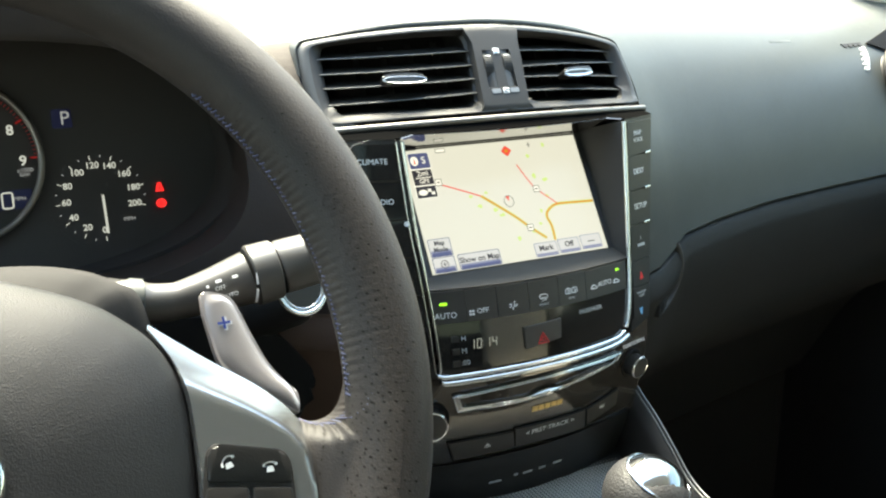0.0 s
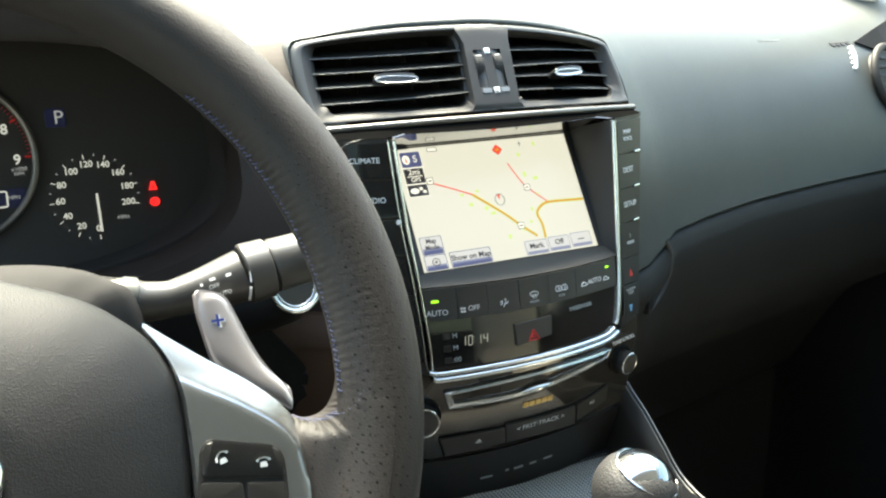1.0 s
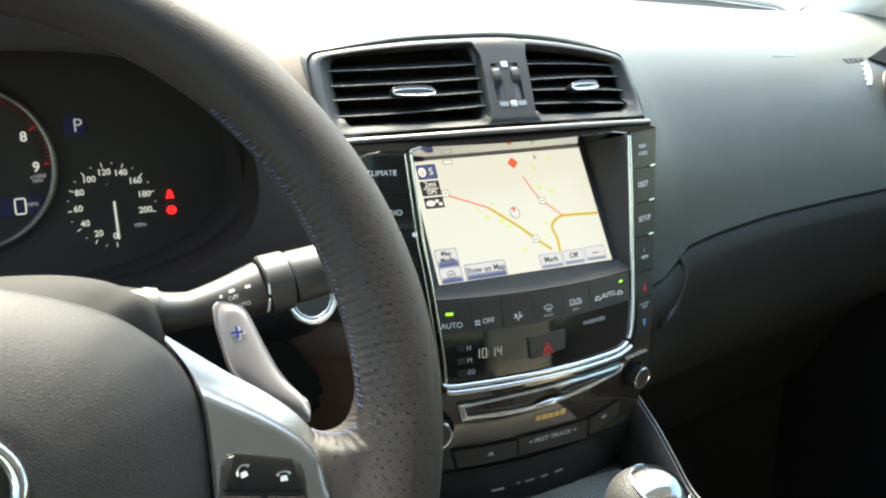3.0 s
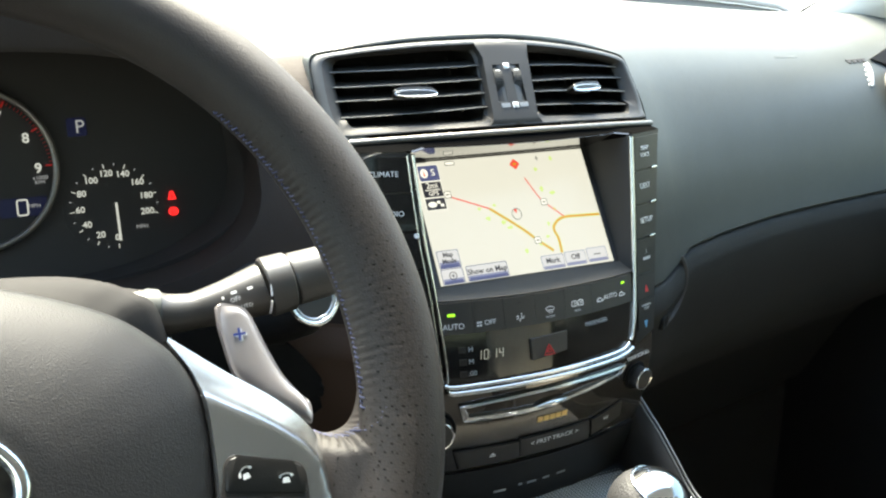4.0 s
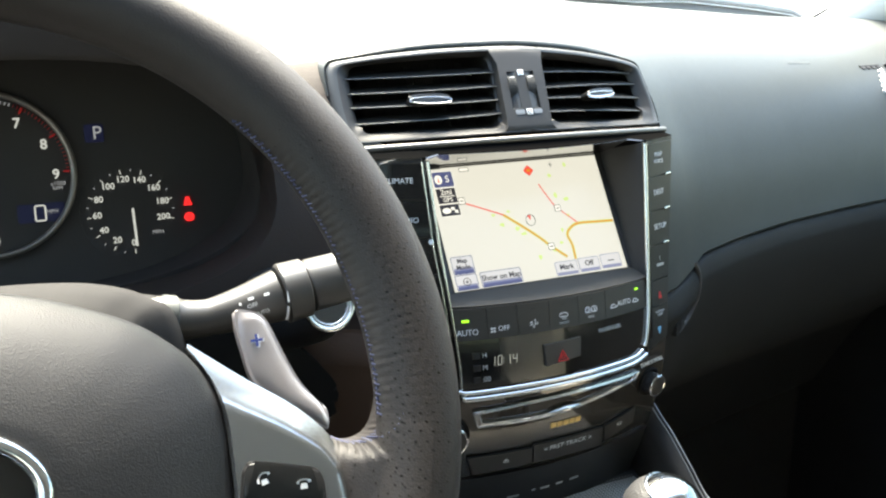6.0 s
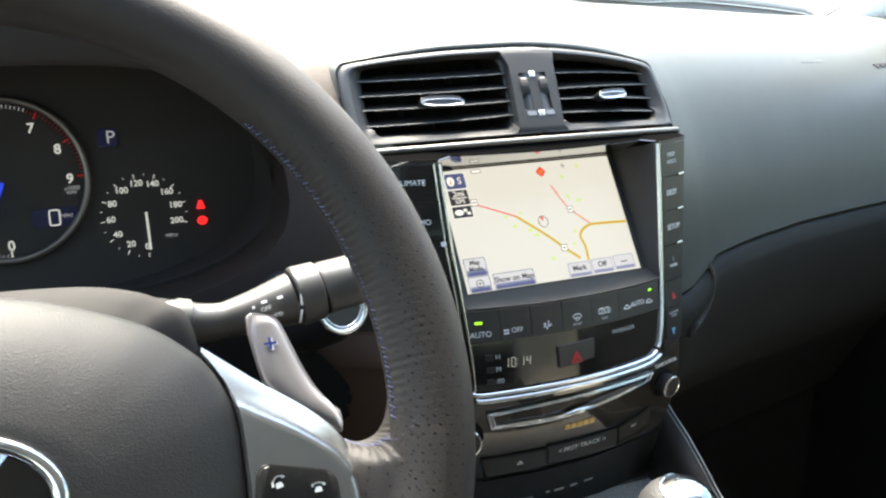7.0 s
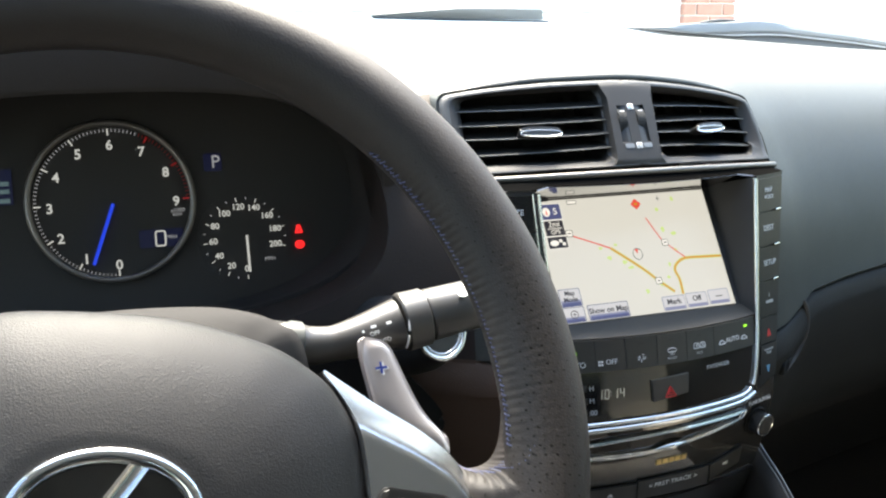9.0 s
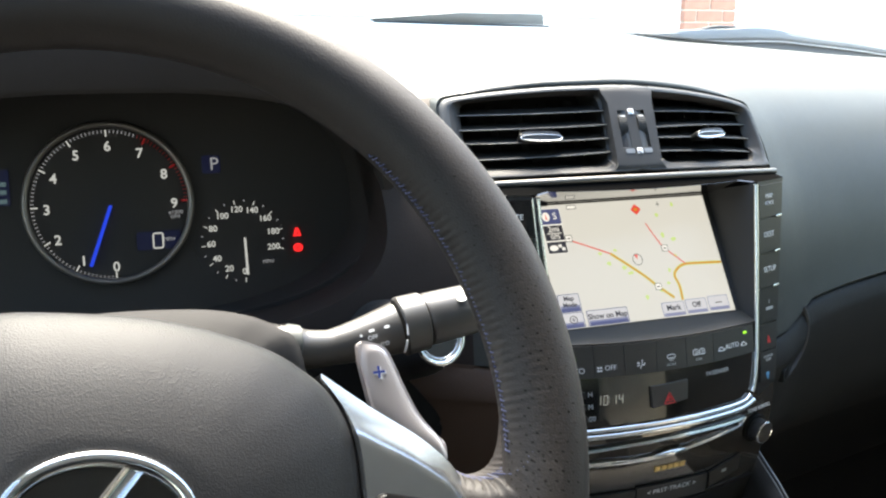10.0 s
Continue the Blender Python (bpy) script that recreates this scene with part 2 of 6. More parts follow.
def smooth_line(points, n=6):
    """A curve through the points (Catmull-Rom)."""
    p = [Vector(q) for q in points]
    p = [2 * p[0] - p[1], *p, 2 * p[-1] - p[-2]]
    out = []
    for i in range(1, len(p) - 2):
        for k in range(n):
            t = k / n
            out.append(0.5 * (2 * p[i] + (p[i + 1] - p[i - 1]) * t + (2 * p[i - 1] - 5 * p[i] + 4 * p[i + 1] - p[i + 2]) * t * t
                              + (3 * p[i] - p[i - 1] - 3 * p[i + 1] + p[i + 2]) * t ** 3))
    return [tuple(q) for q in out] + [tuple(p[-2])]


def lettering(text, size, place, mat, parent, name="lettering", depth=0.0001, bold=0.0):
    """Flat letters, centred on the pose place, as a mesh."""
    cu = bpy.data.curves.new(name, "FONT")
    cu.body, cu.size, cu.align_x, cu.align_y, cu.extrude, cu.offset = text, size, "CENTER", "CENTER", depth, bold
    cu.resolution_u = 3
    tmp = new(name, cu)
    me = bpy.data.meshes.new_from_object(tmp)
    bpy.data.objects.remove(tmp)
    bpy.data.curves.remove(cu)
    me.transform(place)
    me.materials.append(mat)
    ob = new(name, me)
    ob.parent = parent
    return ob


def axes(origin, ex, ey):
    """A pose from an origin and two directions."""
    ex = Vector(ex).normalized()
    ez = ex.cross(Vector(ey)).normalized()
    ey = ez.cross(ex)
    m = Matrix((ex, ey, ez)).transposed().to_4x4()
    m.translation = origin
    return m


# ---- setting: ground, house front, car shell ----
ground = tagged(part("ground", box((-60, -60, -0.05), (60, 120, 0.0)), CONCRETE), "pale sunlit concrete driveway", "ground", kind="structure")
wall = tagged(part("wall_house", box((-6, 5.19, 0), (9.0, 5.5, 6.0)), WALL_WHITE), "white rendered house wall in bright sun", "wall", kind="structure")

brick_pier = thing("brick_pier", "red brick pier with pale mortar beside white garage doors", "pier")
part("mortar_core", box((3.20, 5.155, 0.0), (3.57, 5.19, 2.6)), MORTAR, brick_pier)
brick_mesh = {}


def brick(length, x, z):
    if length not in brick_mesh:
        b = box((0, 0, 0), (length, 0.044, 0.065), 0.004, 1)
        me = bpy.data.meshes.new("brick")
        b.to_mesh(me)
        b.free()
        me.materials.append(BRICK)
        brick_mesh[length] = me
    ob = new("brick", brick_mesh[length])
    ob.location = (x, 5.145, z)
    ob.parent = brick_pier


GARAGE = thing("garage_door", "white panelled garage door in bright sun", "door", kind="structure")
for k in range(4):
    part("panel", box((0.2, 5.15, 0.05 + 0.55 * k), (2.95, 5.188, 0.59 + 0.55 * k), 0.012), WALL_WHITE, GARAGE)

SHELL = thing("car_shell", "interior shell of the car with pale headliner", "car body", kind="structure")
part("headliner", grid([smooth_line([(x, -1.3, 1.33), (x, -0.6, 1.40), (x, 0.0, 1.41), (x, 0.22, 1.385)], 5) for x in (-0.60, -0.4, 0.0, 0.4, 0.60)]), HEADLINER, SHELL)
part("roof_skin", grid([smooth_line([(x, -1.35, 1.36), (x, -0.6, 1.43), (x, 0.0, 1.445), (x, 0.26, 1.405)], 5) for x in (-0.66, -0.4, 0.0, 0.4, 0.66)]), CAR_PAINT, SHELL)
part("rear_bulkhead", box((-0.75, -1.65, 0.2), (0.75, -1.55, 0.95)), DARK_PLASTIC, SHELL)
part("rear_pillar", grid([[(-0.66, -1.3, 1.34), (-0.72, -1.6, 0.93)], [(-0.62, -0.95, 1.385), (-0.74, -1.05, 0.93)]]), PILLAR_TRIM, SHELL)
part("rear_pillar", grid([[(0.66, -1.3, 1.34), (0.72, -1.6, 0.93)], [(0.62, -0.95, 1.385), (0.74, -1.05, 0.93)]]), PILLAR_TRIM, SHELL)
for s in (-1, 1):
    part("front_side_window", grid([[(s * 0.615, 0.22, 1.38), (s * 0.645, -0.42, 1.395)], [(s * 0.775, 0.95, 0.93), (s * 0.775, -0.42, 0.93)]]), DIMMED_RIGHT if s > 0 else DIMMED_LEFT, SHELL, "front side window, darkened to dim the side light")
part("rear_window", grid([[(-0.62, -1.32, 1.335), (0.62, -1.32, 1.335)], [(-0.72, -1.60, 0.94), (0.72, -1.60, 0.94)]]), DIMMED_REAR, SHELL, "rear window, darkened to shut out rear light")
for s in (-1, 1):
    part("rear_side_window", grid([[(s * 0.645, -0.50, 1.395), (s * 0.64, -1.30, 1.34)], [(s * 0.775, -0.50, 0.93), (s * 0.745, -1.56, 0.93)]]), DIMMED_REAR, SHELL, "rear side window, darkened to shut out light")
part("floor_pan", box((-0.78, -1.65, 0.16), (0.78, 1.2, 0.24)), CARPET, SHELL)
part("firewall", box((-0.78, 1.0, 0.24), (0.78, 1.06, 0.98)), CARPET, SHELL)
for s in (-1, 1):
    part("door_panel", box((s * 0.80 - 0.05, -1.6, 0.2), (s * 0.80 + 0.05, 1.30, 0.93), 0.02), DARK_PLASTIC, SHELL)
    part("pillar_trim", tube(smooth_line([(s * 0.775, 1.08, 1.020), (s * 0.757, 0.96, 1.078), (s * 0.712, 0.72, 1.208), (s * 0.658, 0.48, 1.312), (s * 0.600, 0.24, 1.388)], 6), 0.044, 14), PILLAR_TRIM, SHELL)
    part("windshield_seam", tube(smooth_line([(s * 0.748, 1.09, 1.046), (s * 0.735, 1.05, 1.059), (s * 0.720, 0.96, 1.096), (s * 0.672, 0.70, 1.212), (s * 0.62, 0.46, 1.312), (s * 0.562, 0.24, 1.385)], 6), 0.0042, 8), HOLE_BLACK, SHELL, "black windshield seam")
    part("centre_pillar", box((s * 0.70 - 0.03, -0.55, 0.9), (s * 0.70 + 0.03, -0.42, 1.40), 0.01), PILLAR_TRIM, SHELL)
    part("roof_rail", tube([(s * 0.60, 0.25, 1.385), (s * 0.63, -0.4, 1.40), (s * 0.63, -1.3, 1.33)], 0.035, 10), HEADLINER, SHELL)

sail = [(0.5555, 0.752, 1.0268), (0.600, 0.762, 1.0412), (0.690, 0.790, 1.0640), (0.690, 0.760, 0.990), (0.605, 0.742, 1.0110)]
bm = bmesh.new()
front, back = [bm.verts.new(p) for p in sail], [bm.verts.new((p[0] + 0.002, p[1] + 0.004, p[2] - 0.001)) for p in sail]
bm.faces.new(front)
bm.faces.new(back[::-1])
for k in range(5):
    bm.faces.new((front[k], back[k], back[(k + 1) % 5], front[(k + 1) % 5]))
part("door_corner_panel", bm, SHROUD_GREY, SHELL, "black corner panel below the side window", smooth=False)

# Unseen seats; the driver's is darkened to stand in for a dark-clothed driver.
for sx, hide, tone in ((-0.375, SEAT_DARKENED, "dark"), (0.375, SEAT_LEATHER, "beige")):
    SEAT = thing("front_seat", tone + " leather front seat with bolsters, unseen, toned for its reflection", "seat", "front seats")
    part("cushion", box((sx - 0.25, -0.52, 0.34), (sx + 0.25, 0.0 if sx > 0 else -0.06, 0.50), 0.05, 3), hide, SEAT)
    part("backrest", box((sx - 0.25, -0.66, 0.46), (sx + 0.25, -0.50, 1.08), 0.05, 3), hide, SEAT)
    part("headrest", box((sx - 0.12, -0.66, 1.10), (sx + 0.12, -0.56, 1.27), 0.04, 3), hide, SEAT)
WIND = thing("windshield", "raked clear windshield above the dashboard", "windshield", kind="structure")
pane = part("pane", grid([[(x, 1.36 - 0.25 * (x / 0.7) ** 2 * 0.9 - t * 1.10, 1.075 - 0.03 * (x / 0.7) ** 2 + t * 0.325) for x in np.linspace(-0.70, 0.70, 15)] for t in np.linspace(0, 1, 6)]), GLASS, WIND)
pane.visible_shadow = False
hood = tagged(part("hood", grid([smooth_line([(x, 1.45, 1.03 - 0.03 * abs(x)), (x, 1.9, 0.99 - 0.03 * abs(x)), (x, 2.4, 0.86)], 5) for x in np.linspace(-0.8, 0.8, 9)]), CAR_PAINT), "white painted car hood ahead of the windshield", "hood", kind="structure")


# ---- dashboard ----
SEAM_X = [0.0, 0.12, 0.167, 0.235, 0.33, 0.54, 0.80]
SEAM_Y = [0.545, 0.560, 0.588, 0.610, 0.635, 0.680, 0.735]


def seam_y(x):
    return float(np.interp(abs(x), SEAM_X, SEAM_Y))


def seam_z(x):
    return float(np.interp(x, [-0.2, 0.10, 0.150, 0.160, 0.175, 0.225, 0.30, 0.42, 0.60, 0.80], [0.880, 0.872, 0.876, 0.883, 0.891, 0.894, 0.896, 0.895, 0.890, 0.885]))


def dash_section(x):
    """The dashboard's outline from the windshield down to the footwell, at x."""
    y, q = seam_y(x), min(1.0, max(0.0, (abs(x) - 0.15) / 0.35) if x > 0 else max(0.0, (-x - 0.13) / 0.10))
    far = 1.33 - 0.32 * (x / 0.8) ** 2
    low = 0.012 * q
    c = max(0.0, 1 - abs(x) / 0.16)
    y1 = y + 0.150 + 0.01 * c + 0.02 * q
    span = far - y1
    pts = [(far, 1.103 - 0.047 * (x / 0.8) ** 2), (y1 + 0.60 * span, 1.0950 - 0.026 * q), (y1 + 0.26 * span, 1.0885 - 0.019 * q), (y1 + 0.10 * span, 1.0825 - 0.015 * q), (y1, 1.0752 - low),
           (y + 0.100 + 0.014 * q, 1.0625 - low * 1.2), (y + 0.064 + 0.010 * q, 1.0385 - low * 0.9), (y + 0.036 + 0.008 * q, 1.000 - 0.002 * q), (y + 0.014 + 0.004 * q, 0.950), (y + 0.002, seam_z(x) + 0.0027)]
    return smooth_line([(x, *p) for p in pts], 6)


def lower_section(x):
    """The glovebox side of the dashboard, below the seam."""
    y = seam_y(x)
    z = seam_z(x)
    flush = x < -0.12
    pts = [(y + 0.002, z + 0.0026) if flush else (y + 0.012, z - 0.0005), (y + 0.0016, z - 0.0018) if flush else (y + 0.003, z - 0.0018), (y - 0.002, z - 0.012), (y - 0.003, z - 0.022), (y + 0.000, 0.848), (y + 0.010, 0.808), (y + 0.028, 0.770), (y + 0.075, 0.722), (y + 0.16, 0.660), (y + 0.25, 0.52)]
    return smooth_line([(x, *p) for p in pts], 6)


def solid_skin(rows, drop):
    """A skin thickened to the back."""
    return slab(rows, [[(p[0], p[1] + drop[0], p[2] - drop[1]) for p in row] for row in rows])


DASH = thing("dashboard", "black soft-touch dashboard with sunlit top", "dashboard")
xs = np.concatenate([np.linspace(-0.78, -0.16, 26), np.linspace(-0.135, 0.135, 13), np.linspace(0.155, 0.80, 28)])
upper = part("upper_pad", solid_skin([dash_section(float(x)) for x in xs], (0.03, 0.03)), SOFT_BLACK, DASH)
lower = part("knee_panel", solid_skin([lower_section(float(x)) for x in xs if x < 0.05], (0.04, 0.0)), KNEE_BROWN, DASH, "dark brown knee panel")
GLOVEBOX = thing("glovebox", "closed black glovebox under the curved dashboard seam", "glovebox")
lid = part("lid", solid_skin([lower_section(float(x)) for x in xs if x > 0.04], (0.04, 0.0)), LOWER_BLACK, GLOVEBOX)


def cut(ob, cutter_bm):
    """Takes the cutter's solid out of a mesh."""
    me = bpy.data.meshes.new("cutter")
    bmesh.ops.recalc_face_normals(cutter_bm, faces=cutter_bm.faces)
    cutter_bm.to_mesh(me)
    cutter_bm.free()
    tool = new("cutter", me)
    mod = ob.modifiers.new("cut", "BOOLEAN")
    mod.object, mod.operation, mod.solver = tool, "DIFFERENCE", "EXACT"
    deps = bpy.context.evaluated_depsgraph_get()
    done = bpy.data.meshes.new_from_object(ob.evaluated_get(deps))
    ob.modifiers.clear()
    ob.data = done
    bpy.data.objects.remove(tool)
    done.set_sharp_from_angle(angle=radians(38))


# binnacle opening and centre stack opening
BX, BZ, BA, BB = -0.360, 0.985, 0.178, 0.084
opening = ring_points(BX, BZ, BA, BB, 56, 2.6)
cut(upper, grid([[(x, y, z) for x, z in opening] for y in (0.45, 0.95)], closed=True, cap=True))
cut(lower, grid([[(x, y, z) for x, z in opening] for y in (0.45, 0.95)], closed=True, cap=True))
CREST = [(-0.1345, 1.0568), (-0.1314, 1.0587), (-0.1145, 1.0616), (-0.0950, 1.0640), (-0.0750, 1.0658), (-0.0540, 1.0672), (-0.0100, 1.0682), (0.0135, 1.0675), (0.0386, 1.0653), (0.0656, 1.0619), (0.0952, 1.0570), (0.1144, 1.0527), (0.1240, 1.0492)]
VTOP = smooth_line([(-0.1372, 1.0200), (-0.1379, 1.0330), (-0.1377, 1.0460), (-0.1366, 1.0537)] + CREST + [(0.1270, 1.0430), (0.1285, 1.0345), (0.1312, 1.0220), (0.1314, 1.0120)], 4)


def strip_z(x):
    """Height of the satin strip under the vents."""
    return 1.0058 - 0.0045 * ((x + 0.01) / 0.13) ** 2


VBASE = [(x, strip_z(x) + 0.0032) for x in (0.1295, 0.10, 0.06, 0.03, 0.0, -0.03, -0.06, -0.10, -0.1335)]
VENT_OUT = [(x * 1.006, z + 0.0008) for x, z in VTOP] + [(0.1312, 1.0000), (0.1272, 0.9965), (0.104, 0.845), (0.100, 0.79), (0.100, 0.60), (-0.100, 0.60), (-0.100, 0.79), (-0.104, 0.845), (-0.1275, 0.9965), (-0.1345, 1.0000)]
for ob in (upper, lower, lid):
    cut(ob, grid([[(x, y, z) for x, z in VENT_OUT] for y in (0.40, 0.78)], closed=True, cap=True))

upper.data.materials.append(PANEL_DARK)
for f in upper.data.polygons:
    if -0.58 < f.center.x < -0.140 and f.center.z < 1.058 and f.center.y < 0.70:
        f.material_index = 1

HOODY = 0.60
rows = []
for depth, grow in ((0.0, 0.014), (0.0, 0.005), (0.002, 0.001), (0.02, 0.0), (0.06, 0.0), (0.14, -0.004)):
    ring = []
    for x, z in ring_points(BX, BZ, BA + grow, BB + grow, 56, 2.6):
        lean = (z - BZ) / BB
        if grow > 0.01:
            z += 0.026 * max(0.0, lean) ** 0.5
        ring.append((x, HOODY + 0.035 - 0.04 * lean + depth, z))
    rows.append(ring)
outer = [[(x, y + 0.16, z) for x, y, z in rows[0]]]
part("binnacle_hood", grid(outer + rows, closed=True), HOOD_BLACK, DASH)

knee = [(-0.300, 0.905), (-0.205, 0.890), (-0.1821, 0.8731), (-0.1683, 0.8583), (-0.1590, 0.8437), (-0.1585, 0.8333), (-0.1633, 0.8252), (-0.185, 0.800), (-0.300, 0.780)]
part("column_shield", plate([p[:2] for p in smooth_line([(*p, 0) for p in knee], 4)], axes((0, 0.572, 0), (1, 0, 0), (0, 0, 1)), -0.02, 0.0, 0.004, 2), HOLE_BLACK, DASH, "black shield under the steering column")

# glovebox lid's free edge, pocket beside the stack and moulded mark
edge = []
for x0, d in ((0.163, 0.0), (0.167, 0.010), (0.167, 0.024), (0.163, 0.036), (0.152, 0.046), (0.136, 0.052)):
    y0 = seam_y(x0)
    z0 = 0.888 - d
    edge.append((x0, y0 + float(np.interp(z0, [0.770, 0.808, 0.828, 0.848, 0.866, 0.876, 0.886], [0.028, 0.010, 0.004, 0.000, -0.003, -0.002, 0.003])) - 0.0005, z0))
part("lid_gap", tube(smooth_line(edge, 6), 0.0026, 8), DIAL, GLOVEBOX, "dark gap along the lid")
pocket = axes((0.138, 0.5705, 0.838), (1, 0.6, 0), (0, 0.05, 1))
part("lid_latch", plate(rounded([(-0.009, -0.004), (0.008, 0.001), (0.010, 0.010), (-0.008, 0.006)], 0.002), pocket, -0.004, 0.0006, 0.0004), LOWER_BLACK, GLOVEBOX, "small black latch")
part("latch_hole", plate(rounded([(-0.006, -0.001), (0.001, 0.001), (0.001, 0.007), (-0.006, 0.005)], 0.001), pocket, -0.001, 0.0009), HOLE_BLACK, GLOVEBOX)
sec = dash_section(0.40)
mark_at, along = Vector(sec[35]), Vector(sec[34]) - Vector(sec[36])
part("moulded_mark", box((-0.020, -0.0016, -0.001), (0.020, 0.0014, 0.0002), 0.0002, place=axes(mark_at, (1, 0.245, -0.031), along)), SOFT_BLACK, DASH, "faint moulded lettering bar")

# ---- passenger side vent and defroster grille ----
def dash_at(x, z, out=0.0):
    """The point of the dashboard's face at x and height z."""
    sec = dash_section(x)[12:]
    return Vector((x, float(np.interp(-z, [-p[2] for p in sec], [p[1] for p in sec])) - out, z))


SIDE = thing("side_vent", "round black side air vent at the dashboard's end", "air vent")
sv = axes(dash_at(0.588, 0.986, 0.004), (1, 0.28, 0), (0, 0.45, 1))
part("vent_ring", tube([sv @ Vector((*p, 0.0)) for p in ring_points(0, 0, 0.038, 0.038, 48)], 0.0046, 12, closed=True), GREY_FRAME, SIDE)
part("vent_well", plate(ring_points(0, 0, 0.035, 0.035, 40), sv, -0.030, 0.0005), DIAL, SIDE)
for k in range(6):
    h = -0.0250 + 0.010 * k
    w = math.sqrt(0.034 ** 2 - h * h)
    part("vent_slat", box((-w, h - 0.0014, 0.0), (w, h + 0.0014, 0.004), 0.0006, place=sv), PANEL_BLACK, SIDE)
GRILLE = thing("defroster_grille", "small black slotted defroster grille by the pillar", "grille")


def dash_pose(x, z, out=0.0):
    """A pose on the dashboard's face: x along it, y up it, z out of it."""
    return axes(dash_at(x, z, out), dash_at(x + 0.004, z) - dash_at(x - 0.004, z), dash_at(x, z + 0.003) - dash_at(x, z - 0.003))


part("slot", tube([dash_at(x, 1.0262, 0.0002) for x in np.linspace(0.508, 0.546, 12)], 0.0014, 8), DIAL, GRILLE)
for k in range(4):
    part("tooth", plate(ring_points(0, 0, 0.0042, 0.0030, 20), dash_pose(0.513 + 0.0100 * k, 1.0248), -0.002, 0.0010, 0.0004), DIAL, GRILLE)
spine = [dash_at(0.5425 - 0.0032 * u + 0.0018 * (u - 2) ** 2 / 4, 1.0205 - 0.0047 * u, -0.0004) for u in np.linspace(-0.3, 4.3, 24)]
part("rib_spine", tube(spine, [0.0014 + 0.0022 * math.sin(math.pi * k / 23) for k in range(24)], 10), PILLAR_TRIM, GRILLE, "pale curved spine")
for k in range(5):
    part("rib", plate(ring_points(0, 0, 0.0038, 0.0023, 20, 2.4), dash_pose(0.5378 - 0.0032 * k + 0.0016 * (k - 2) ** 2 / 4, 1.0200 - 0.0047 * k), -0.003, 0.0016, 0.0007), PILLAR_TRIM, GRILLE)


# ---- centre stack: its face ----
FACE_Z = [0.60, 0.7146, 0.771, 0.7992, 0.8274, 0.8556, 0.8885, 0.9975, 0.9990, 1.0107, 1.0229, 1.0474, 1.075]
FACE_Y = [0.590, 0.5546, 0.5367, 0.5292, 0.5259, 0.5292, 0.5367, 0.5584, 0.5706, 0.5828, 0.5903, 0.6054, 0.6240]


def face(x, z, out=0.0):
    """A point of the stack's bowed face, out metres towards the driver."""
    lean = 0.030 * x * min(1.0, max(0.0, (0.90 - z) / 0.06))
    return Vector((x, float(np.interp(z, FACE_Z, FACE_Y)) + 1.6 * x * x - out, z + lean))


def on_face(x, z, out=0.0):
    """A pose on the face: x along it, y up it, z out of it."""
    return axes(face(x, z, out), face(x + 0.003, z) - face(x - 0.003, z), face(x, z + 0.003) - face(x, z - 0.003))


def face_slab(corners, out, back, nx=8, nz=3):
    """A slab that follows the face between four corners (x, z): top left, top right, bottom right, bottom left."""
    tl, tr, br, bl = (Vector(c) for c in corners)
    f, k = [], []
    for j in range(nz + 1):
        v = j / nz
        row_f, row_k = [], []
        for i in range(nx + 1):
            u = i / nx
            p = (tl * (1 - u) + tr * u) * (1 - v) + (bl * (1 - u) + br * u) * v
            row_f.append(face(p.x, p.y, out))
            row_k.append(face(p.x, p.y, -back))
        f.append(row_f)
        k.append(row_k)
    return slab(f, k)


def push_key(corners, out=0.0015, back=0.006, bevel=0.0008):
    """A push key: a face slab with its front edges rounded."""
    bm = face_slab(corners, out, back, 6, 2)
    n = 3 * 7
    rim = [e for e in bm.edges if e.calc_face_angle(0) > 0.9]
    bmesh.ops.bevel(bm, geom=rim, offset=bevel, segments=2, affect="EDGES", profile=0.5)
    return bm


def face_tube(points, r, out=0.0, squash=1.0, n=10):
    return tube([face(x, z, out) for x, z in points], r, n, squash=squash)


STACK = thing("centre_stack", "black centre stack with chrome frame, screen and buttons", "centre console")
# body behind the face, below and beside the screen
part("side_cheek", face_slab([(0.0935, 0.9975), (0.127, 0.9975), (0.104, 0.845), (0.0825, 0.838)], 0.0, 0.10, 6, 6), PANEL_BLACK, STACK)
part("side_cheek", face_slab([(-0.127, 0.9975), (-0.0935, 0.9975), (-0.0825, 0.838), (-0.104, 0.845)], 0.0, 0.10, 6, 6), PANEL_BLACK, STACK)
part("display_panel", face_slab([(-0.080, 0.8745), (0.080, 0.8745), (0.0785, 0.841), (-0.0785, 0.841)], 0.0005, 0.02, 12, 4), GLOSS_BLACK, STACK, "glossy black display panel")
part("lower_fascia", face_slab([(-0.104, 0.845), (0.104, 0.845), (0.100, 0.765), (-0.100, 0.765)], -0.002, 0.10, 14, 10), FASCIA, STACK, "dark metallic lower fascia")
part("tray_door", face_slab([(-0.098, 0.764), (0.098, 0.764), (0.090, 0.715), (-0.090, 0.715)], 0.0, 0.08, 14, 6), PANEL_BLACK, STACK)

